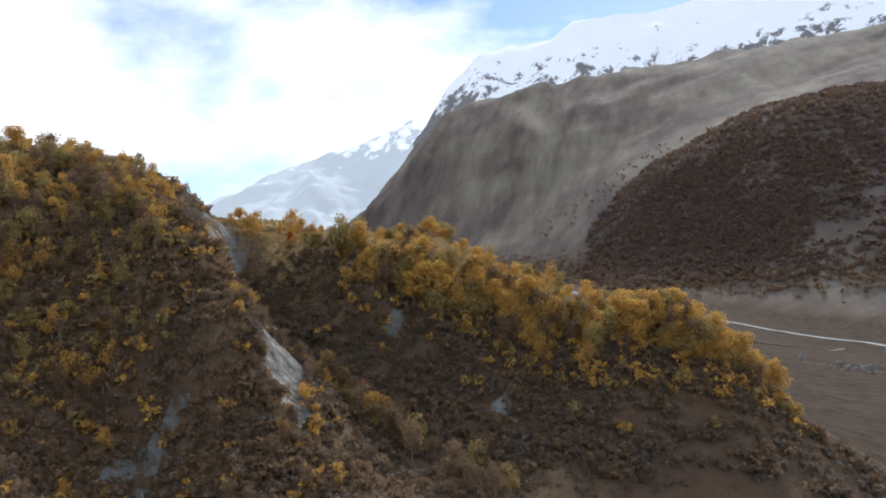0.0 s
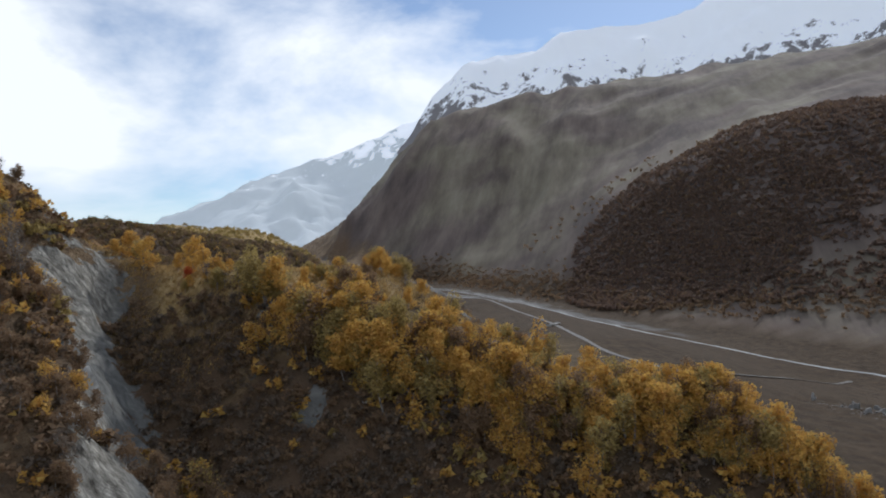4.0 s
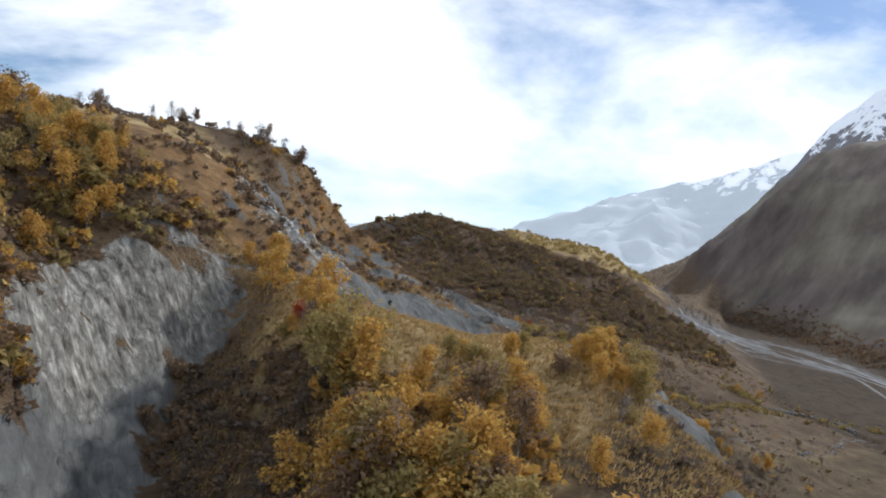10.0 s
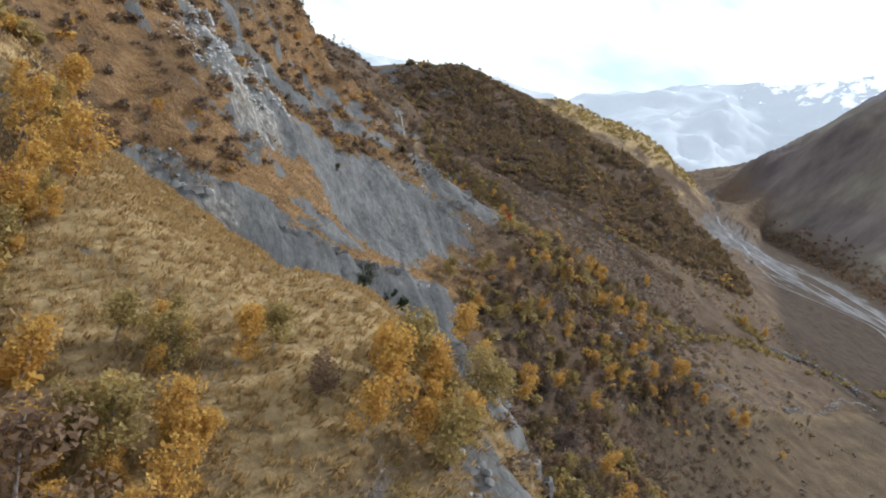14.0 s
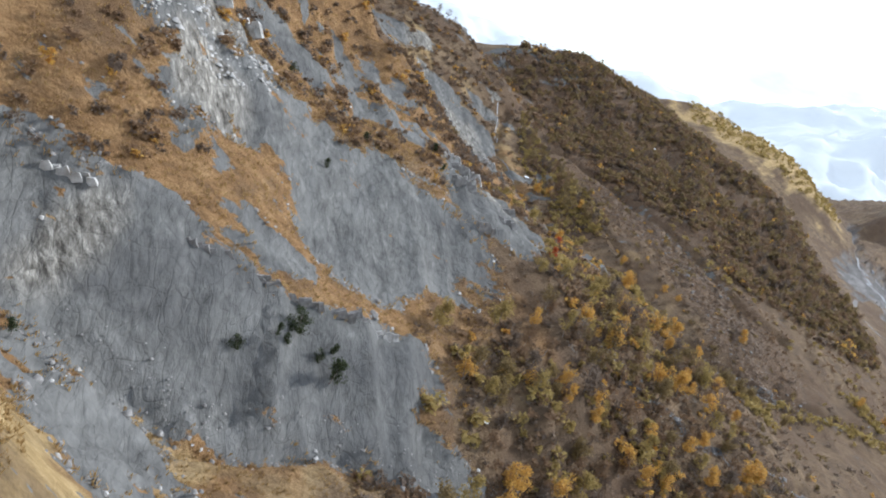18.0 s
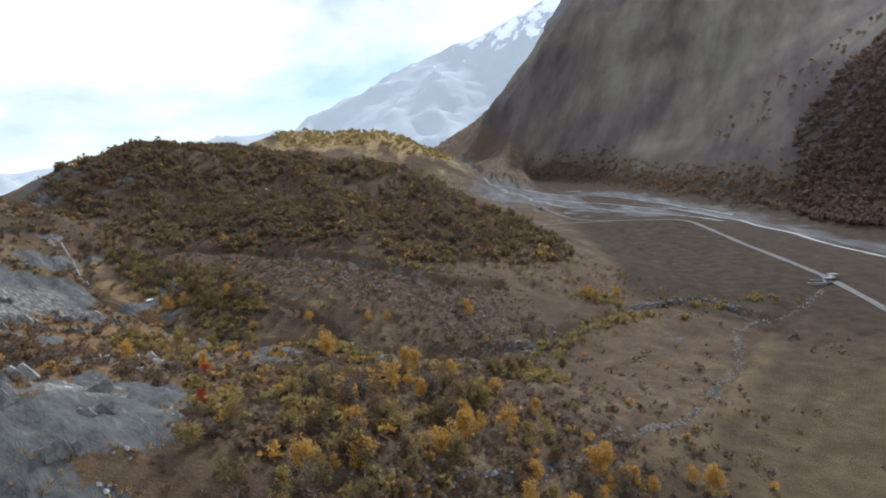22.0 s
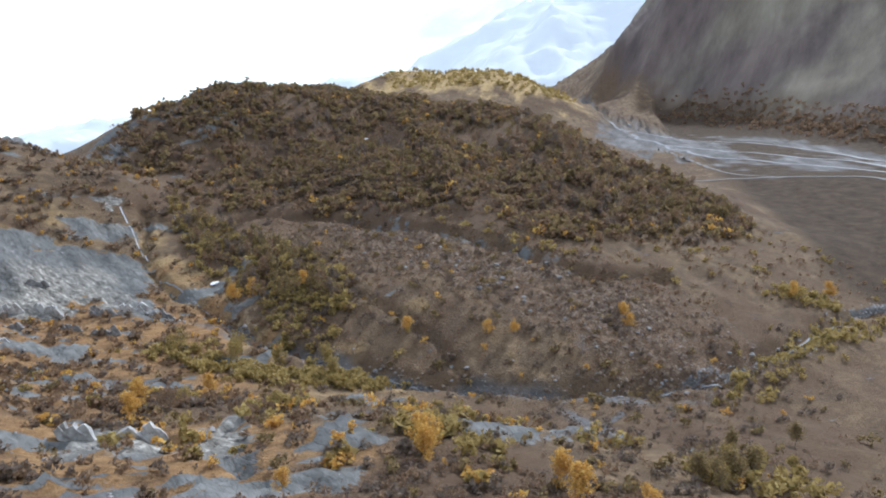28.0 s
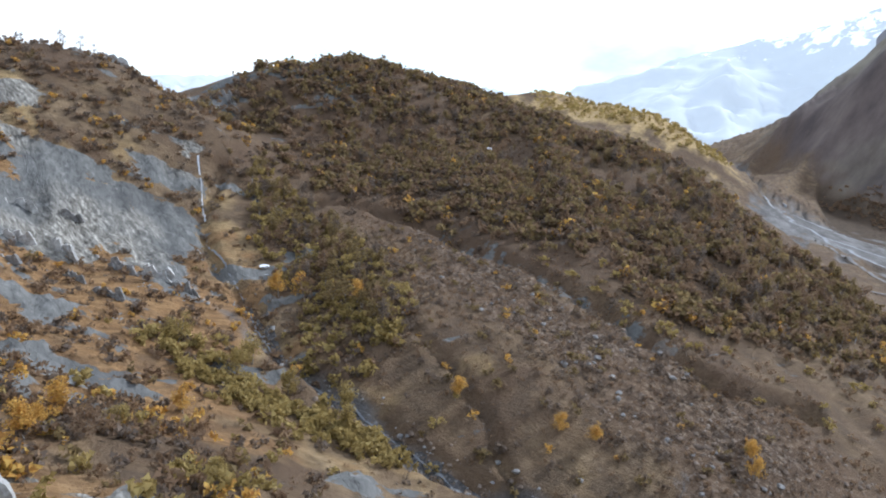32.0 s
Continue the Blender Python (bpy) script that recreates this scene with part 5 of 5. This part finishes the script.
mw, ntw, bw = material("river_water", 0.6)
bw.inputs["Base Color"].default_value = (0.21, 0.22, 0.225, 1)
bw.inputs["Specular IOR Level"].default_value = 0.25
bump(ntw, bw, add_noise(ntw, 0.6, 4, 0.6, place(ntw)), 0.3, 0.2)
WATER = mw
mf, ntf, bf = material("white_water", 0.5)
ntf.links.new(ramp(ntf, add_noise(ntf, 1.2, 5, 0.7, place(ntf, (1, 1, 0.2))), [(0.3, (0.22, 0.225, 0.23)), (0.7, (0.55, 0.56, 0.57))]), bf.inputs["Base Color"])
WHITE_WATER = mf
for pts in ([(-30, 1050), (4, 930), (20, 870), (70, 800), (150, 720), (190, 600), (230, 470), (330, 330)],
            [(-8, 1060), (40, 960), (90, 900), (150, 820), (190, 700)],
            [(20, 870), (40, 760), (100, 690), (160, 640)]):
    ribbon("water", pts, 3.4, WATER, "braided river channel on the gravel plain", "river", 0.15, wobble=9)
ribbon("water", [(-160, 346), (-135, 331), (-109, 313), (-83, 306), (-65, 301), (-39, 305), (-6, 321), (15, 344), (34, 367)], 0.45, WATER, "narrow stony stream in its gully", "stream", 0.12, wobble=1.5)

mst, nst, bst = material("snow", 0.6)
bst.inputs["Base Color"].default_value = (0.85, 0.87, 0.9, 1)
bump(nst, bst, add_noise(nst, 2.0, 5, 0.6, place(nst)), 0.4, 0.2)
SNOW = mst


def lump(name, seed, rough, mat, sharp=False, subdivisions=2):
    """A stone: a ball cut by a few planes and dented."""
    r = np.random.RandomState(seed)
    bm = bmesh.new()
    bmesh.ops.create_icosphere(bm, subdivisions=subdivisions, radius=1.0)
    cuts = [Vector(r.normal(size=3)).normalized() for k in range(9)]
    depth = r.uniform(0.45, 0.8, 9)
    for v in bm.verts:
        for c, d in zip(cuts, depth):
            over = v.co.dot(c) - d
            if over > 0:
                v.co -= c * over * 0.92
        v.co *= 1 + rough * noise.noise(v.co * 2.3 + Vector((seed, 0, 0)))
    me = bpy.data.meshes.new(name)
    bm.to_mesh(me)
    bm.free()
    me.materials.append(mat)
    return me


BOULDERS = [lump("boulder", 40 + i, 0.22, (STONE, BROWN_STONE)[i % 2], subdivisions=2) for i in range(6)]
rng = np.random.RandomState(77)


def set_down(ob, x, y, sx, sy, sz, sink, turn=None, tilt=0.0):
    z = float(height(np.array([x]), np.array([y]))[0])
    a = rng.uniform(0, 6.28) if turn is None else radians(turn)
    ob.matrix_basis = Matrix.Translation((x, y, z + sz * sink)) @ Matrix.Rotation(a, 4, "Z") @ Matrix.Rotation(radians(tilt), 4, "X") @ Matrix.Diagonal((sx, sy, sz, 1))
    return ob


for x, y in np.concatenate([within(-56, 344, 52, 14, 152, 70, rng), along([(-83, 306), (-39, 305), (-6, 321), (15, 344)], 2.5, 40, rng), within(208, 206, 18, 14, 0, 24, rng)]):
    s = rng.uniform(0.3, 0.85)
    ob = set_down(new("boulder", BOULDERS[rng.randint(6)]), x, y, s * 1.2, s, s * 0.8, 0.25)
    tagged(ob, "grey boulder lying on the landslide debris", "boulder", "boulders on the debris slope")


def pebbles(name, label, p, low, high, seed, mat=STONE):
    r = np.random.RandomState(seed)
    base = np.array([(-1, -0.7, 0), (0.9, -0.9, 0), (1, 0.8, 0), (-0.8, 0.9, 0), (-0.5, -0.4, 0.8), (0.5, -0.5, 0.65), (0.45, 0.4, 0.9), (-0.4, 0.5, 0.7)])
    quad = np.array([(4, 5, 6, 7), (0, 1, 5, 4), (1, 2, 6, 5), (2, 3, 7, 6), (3, 0, 4, 7)])
    z = height(p[:, 0], p[:, 1])
    n = len(p)
    s = r.uniform(low, high, n) * np.where(r.rand(n) < 0.12, 1.8, 1)
    a = r.uniform(0, 6.28, n)
    b = base[None] * r.uniform(0.7, 1.25, (n, 8, 3)) * s[:, None, None]
    co = np.stack([b[..., 0] * np.cos(a)[:, None] - b[..., 1] * np.sin(a)[:, None] + p[:, :1], b[..., 0] * np.sin(a)[:, None] + b[..., 1] * np.cos(a)[:, None] + p[:, 1:], b[..., 2] + z[:, None] - 0.05], -1)
    quads = (np.arange(n)[:, None, None] * 8 + quad[None]).reshape(-1, 4)
    ob = new(name, fast_mesh(name, co.reshape(-1, 3), quads, mat))
    return tagged(ob, label, "stones", kind="stuff")


pebbles("debris", "grey and brown stones strewn over the landslide", np.concatenate([patchy(within(-58, 346, 62, 17, 152, 2600, rng), 12, 0.55), within(-100, 384, 32, 7, 160, 700, rng), within(-20, 340, 22, 12, 20, 700, rng), along([(-96, 309), (-65, 301), (-39, 305), (-6, 321), (15, 344)], 2.2, 700, rng)]), 0.10, 0.32, 8, BROWN_STONE)
pebbles("gravel", "loose grey shale chips in the gully bed", np.concatenate([along([(-62, 92), (-48, 104), (-34, 126), (-22, 150)], 2, 500, rng), along([(-49, 22), (-36, 4), (-18, -2)], 2, 300, rng), within(208, 206, 24, 18, 0, 900, rng)]), 0.05, 0.16, 9)


def outcrop(x, y, wide, tall, turn, lean, pale, seed):
    """Steep beds of shale breaking out of the turf: a row of thin leaning slabs."""
    r = np.random.RandomState(seed)
    base = new("rock_outcrop")
    z = float(height(np.array([x]), np.array([y]))[0])
    base.matrix_basis = Matrix.Translation((x, y, z - 0.12 * tall)) @ Matrix.Rotation(radians(turn), 4, "Z")
    n = 5 + r.randint(4)
    for i in range(n):
        bm = bmesh.new()
        bmesh.ops.create_grid(bm, x_segments=4, y_segments=4, size=0.5)
        h, w = 0.62 * tall * r.uniform(0.55, 1.1), wide / n * r.uniform(1.2, 1.9)
        ext = bmesh.ops.extrude_face_region(bm, geom=bm.faces[:])
        for v in [g for g in ext["geom"] if isinstance(g, bmesh.types.BMVert)]:
            v.co.z += 0.32
        off = Vector((seed * 1.7, i * 3.1, 0))
        for v in bm.verts:
            taper = 1 - 0.28 * (v.co.y + 0.5) ** 1.5
            v.co = Vector((v.co.x * w * taper, v.co.z * w * 0.9, (v.co.y + 0.5) * h))
            v.co += Vector((noise.noise(v.co * 0.7 + off), noise.noise(v.co * 0.7 - off), noise.noise(v.co * 0.9 + off * 2))) * 0.22 * w
        bmesh.ops.rotate(bm, verts=bm.verts, cent=(0, 0, 0), matrix=Matrix.Rotation(radians(-lean + r.uniform(-7, 7)), 3, "Y") @ Matrix.Rotation(radians(r.uniform(-14, 14)), 3, "Z"))
        bmesh.ops.translate(bm, verts=bm.verts, vec=((i - n / 2) * wide / n, r.uniform(-0.3, 0.3) * wide * 0.25, 0))
        bmesh.ops.recalc_face_normals(bm, faces=bm.faces)
        me = bpy.data.meshes.new("slab")
        bm.to_mesh(me)
        bm.free()
        me.materials.append(PALE_STONE if pale else STONE)
        part("slab", me, base)
    return tagged(base, "steep slabs of pale grey shale breaking out of the turf" if pale else "steep slabs of dark grey shale breaking out of the slope", "rock", "rock outcrops")


for i, (x, y, wide, tall, turn, pale) in enumerate([
        (-88, 241, 7, 5.5, 20, 1), (-97, 240, 6, 5, 0, 1), (-83, 186, 6, 5, 40, 1), (-80, 192, 6, 5, 30, 1), (-76, 182, 5, 4, 30, 0), (-22, 65, 7, 1.4, 10, 0), (-12, 62, 6, 2.2, -20, 1), (-6, 57, 5, 2.2, -40, 0),
        (-106, 131, 9, 5, 30, 1), (-104, 138, 8, 5, 20, 1), (-110, 126, 8, 5, 10, 1), (-144, 316, 7, 7, 20, 1),
        (-150, 312, 6, 6, 10, 0), (-138, 318, 5, 6, 20, 0), (-160, 306, 7, 6, 0, 1), (-236, 372, 12, 7, 20, 1), (-228, 376, 10, 7, 20, 1), (-226, 428, 7, 9, 0, 0), (-50, -4, 5, 5, 60, 1), (-47, -12, 5, 4, 70, 1), (-53, 8, 5, 5, 60, 1)]):
    outcrop(x, y, wide, tall, turn, 28, pale, 300 + i)
# broken ribs on the slabs and at the free end of the wall
for i, (x, y, wide, tall, turn, pale) in enumerate([
        (-66, 187, 5, 2.6, 35, 0), (-61, 180, 5, 2.4, 40, 0), (-70, 174, 5, 4, 30, 0), (-60, 171, 4, 4, 40, 0), (-73, 180, 4, 4, 20, 1), (-59, 116, 6, 2.6, 52, 0), (-55, 121, 6, 3.0, 50, 0), (-51, 127, 6, 2.8, 55, 0), (-48, 132, 5, 2.4, 60, 1),
        (-64, 111, 6, 2.4, 45, 0), (-76, 98, 6, 2.4, 40, 1), (-158, 292, 6, 4, 20, 0), (-166, 300, 6, 5, 30, 1), (-150, 300, 5, 4, 10, 0), (-174, 318, 6, 5, 20, 0), (-150, 280, 5, 3.5, 30, 1), (-140, 300, 5, 4, 15, 0), (-182, 312, 6, 5, 30, 1), (-68, 207, 4, 3, 20, 1), (-86, 214, 4, 3, 30, 1)]):
    outcrop(x, y, wide, tall, turn, 24, pale, 400 + i)

# old snow in the shade and the thin waterfall
SNOWS = [lump("snow_patch", 90 + i, 0.3, SNOW) for i in range(3)]
for x, y, s in ((-138, 487, 1.3), (-129, 462, 1.4), (-140, 345, 1.2), (-137, 343, 0.8), (-34, 145, 0.6), (-19, 13, 0.6)):
    ob = set_down(new("snow_patch", SNOWS[rng.randint(3)]), x, y, s * 1.5, s, s * 0.5, 0.2)
    tagged(ob, "small patch of old white snow on the dark slope", "snow", "old snow patches")
FALL = [(-183, 366), (-181, 364), (-176, 360), (-165, 350)]
ribbon("waterfall", FALL, 0.5, WHITE_WATER, "thin white waterfall down a grey cliff", "waterfall", 0.1, wobble=1.2)

# stony beds of the stream and the brook that parts the slope from the plain
BED = plain_material("stream_bed", [(0.34, (0.040, 0.037, 0.034)), (0.56, (0.11, 0.104, 0.098)), (0.72, (0.30, 0.29, 0.275))], 1.4, relief=0.7, depth=0.25)
BROOK = [(-34, 184), (-26, 193), (-12, 208), (-2, 223), (12, 244), (30, 266), (42, 289), (54, 308), (66, 346), (82, 359)]
STREAM = [(-135, 331), (-109, 313), (-83, 306), (-65, 301), (-39, 305), (-16, 316), (14, 339), (34, 368), (54, 386), (70, 390), (76, 374), (82, 359), (96, 371), (112, 393), (124, 410)]
ribbon("brook_bed", BROOK, 1.0, BED, "stony bed of a small brook beside the plain", "brook", 0.05, wobble=1.8, hug=0.2)
ribbon("stream_bed", STREAM, 1.9, BED, "dark stony bed of the mountain stream", "stream", 0.05, wobble=1.5, hug=0.1)
ribbon("gully_bed", [(-46, 262), (-36, 272), (-30, 285), (-26, 300)], 1.5, BED, "pale washed-out gully of grey stones", "gully", 0.06, wobble=1.2, hug=0.1)
ribbon("track", [(68, 602), (52, 628), (38, 670), (22, 740), (14, 830)], 2.6, DIRT, "faint gravel track leading into the riverbed", "road", 0.22)
pebbles("stream_stones", "pale and grey stones along the stream and the brook", np.concatenate([along(BROOK, 0.9, 500, rng), along(STREAM, 1.6, 1300, rng)]), 0.12, 0.38, 21)

# broken blocks along the edges of the cliffs
rim_p = np.concatenate([within(-66, 124, 48, 66, 10, 9000, rng), within(-96, 118, 16, 18, 20, 1500, rng), within(-12, 56, 12, 9, -40, 500, rng), within(-160, 300, 44, 44, 0, 2600, rng), within(-84, 228, 34, 28, 0, 1600, rng)])
rim_rock, rim_pale = masks(rim_p[:, 0], rim_p[:, 1])[:2]
rim = (rim_rock > 0.3) & (rim_rock < 0.75) & (fractal(rim_p[:, 0], rim_p[:, 1], 9, 3) > -0.1)
pebbles("cliff_blocks", "pale broken blocks of shale along the cliff edges", rim_p[rim & (rng.rand(len(rim_p)) < 0.3)], 0.08, 0.24, 22, PALE_STONE)
pebbles("cliff_blocks", "grey broken blocks of shale along the cliff edges", rim_p[rim & (rng.rand(len(rim_p)) < 0.9)], 0.10, 0.34, 23, STONE)
top_p = within(-100, 122, 12, 18, -25, 900, rng)
pebbles("cliff_blocks", "whitish shattered rock at the top of the cliff", top_p[fractal(top_p[:, 0], top_p[:, 1], 7, 3) > -0.05], 0.12, 0.38, 24, PALE_STONE)

# the ford: a concrete culvert under the road, with a square basin of stones
CONCRETE = plain_material("old_concrete", [(0.3, (0.20, 0.195, 0.185)), (0.7, (0.36, 0.35, 0.33))], 0.8, relief=0.3, depth=0.05)


def block(name, size, at, turn, parent, mat, label=""):
    bm = bmesh.new()
    bmesh.ops.create_cube(bm, size=1.0)
    bmesh.ops.scale(bm, verts=bm.verts, vec=size)
    bmesh.ops.bevel(bm, geom=bm.edges[:], offset=0.08, segments=1, affect="EDGES")
    bmesh.ops.rotate(bm, verts=bm.verts, cent=(0, 0, 0), matrix=Matrix.Rotation(radians(turn), 3, "Z"))
    bmesh.ops.translate(bm, verts=bm.verts, vec=at)
    me = bpy.data.meshes.new(name)
    bm.to_mesh(me)
    bm.free()
    me.materials.append(mat)
    return part(name, me, parent, label)


culvert = new("road_culvert")
culvert.matrix_basis = Matrix.Translation((134, 428, float(height(np.array([134.0]), np.array([428.0]))[0]))) @ Matrix.Rotation(radians(-12), 4, "Z") @ Matrix.Diagonal((0.75, 0.75, 0.75, 1))
block("deck", (7.5, 9.0, 0.5), (0, 0, 0.15), 0, culvert, CONCRETE)
for side in (-1, 1):
    block("parapet", (0.4, 9.0, 0.7), (side * 3.5, 0, 0.7), 0, culvert, CONCRETE)
for x, y, turn in ((-9.0, -9.0, 0), (-4.4, -13.4, 90), (-13.6, -13.4, 90), (-9.0, -17.6, 0)):
    block("basin_wall", (8.6, 0.8, 1.3), (x, y, 0.35), turn, culvert, CONCRETE, "low wall of pale stones")
block("apron", (5.5, 5.0, 0.4), (4.5, 8.5, 0.1), 20, culvert, CONCRETE)
tagged(culvert, "pale concrete culvert and stone basin where the road fords the stream", "bridge")


def ruin(x, y, long, tall, turn, seed):
    """What is left of a dry-stone wall: a jagged top and rough faces."""
    r = np.random.RandomState(seed)
    n = int(long / 0.6)
    bm = bmesh.new()
    tops = tall * np.clip(0.55 + 0.5 * np.cumsum(r.normal(size=n + 1)) * 0.45, 0.2, 1.0)
    rows = []
    for i in range(n + 1):
        w, j = 0.45, r.normal(size=8) * 0.09
        at = -long / 2 + i * 0.6
        rows.append([bm.verts.new((at + j[0], -w + j[1], -0.4)), bm.verts.new((at + j[2], -w * 0.8 + j[3], tops[i] + j[6])), bm.verts.new((at + j[4], w * 0.8 + j[5], tops[i] + j[7])), bm.verts.new((at, w + j[1], -0.4))])
    for a, b in zip(rows, rows[1:]):
        for k in range(3):
            bm.faces.new((a[k], b[k], b[k + 1], a[k + 1]))
    bm.faces.new(rows[0])
    bm.faces.new(rows[-1][::-1])
    bmesh.ops.recalc_face_normals(bm, faces=bm.faces)
    me = bpy.data.meshes.new("ruined_wall")
    bm.to_mesh(me)
    bm.free()
    me.materials.append(STONE)
    ob = set_down(new("ruined_wall", me), x, y, 1, 1, 1, 0.0, turn)
    return tagged(ob, "ruined dry-stone wall with a jagged top on the plain", "ruin", "ruined walls")


RUINS = [(196, 222, 6, 3.2, 40), (208, 214, 9, 2.6, -20), (216, 220, 7, 2.2, 70), (222, 208, 10, 2.4, 10), (206, 200, 8, 2.0, 30), (214, 196, 6, 1.8, -50), (226, 218, 6, 2.2, 80)]
for i, (x, y, long, tall, turn) in enumerate(RUINS):
    ruin(x, y, long, tall, turn, 500 + i)
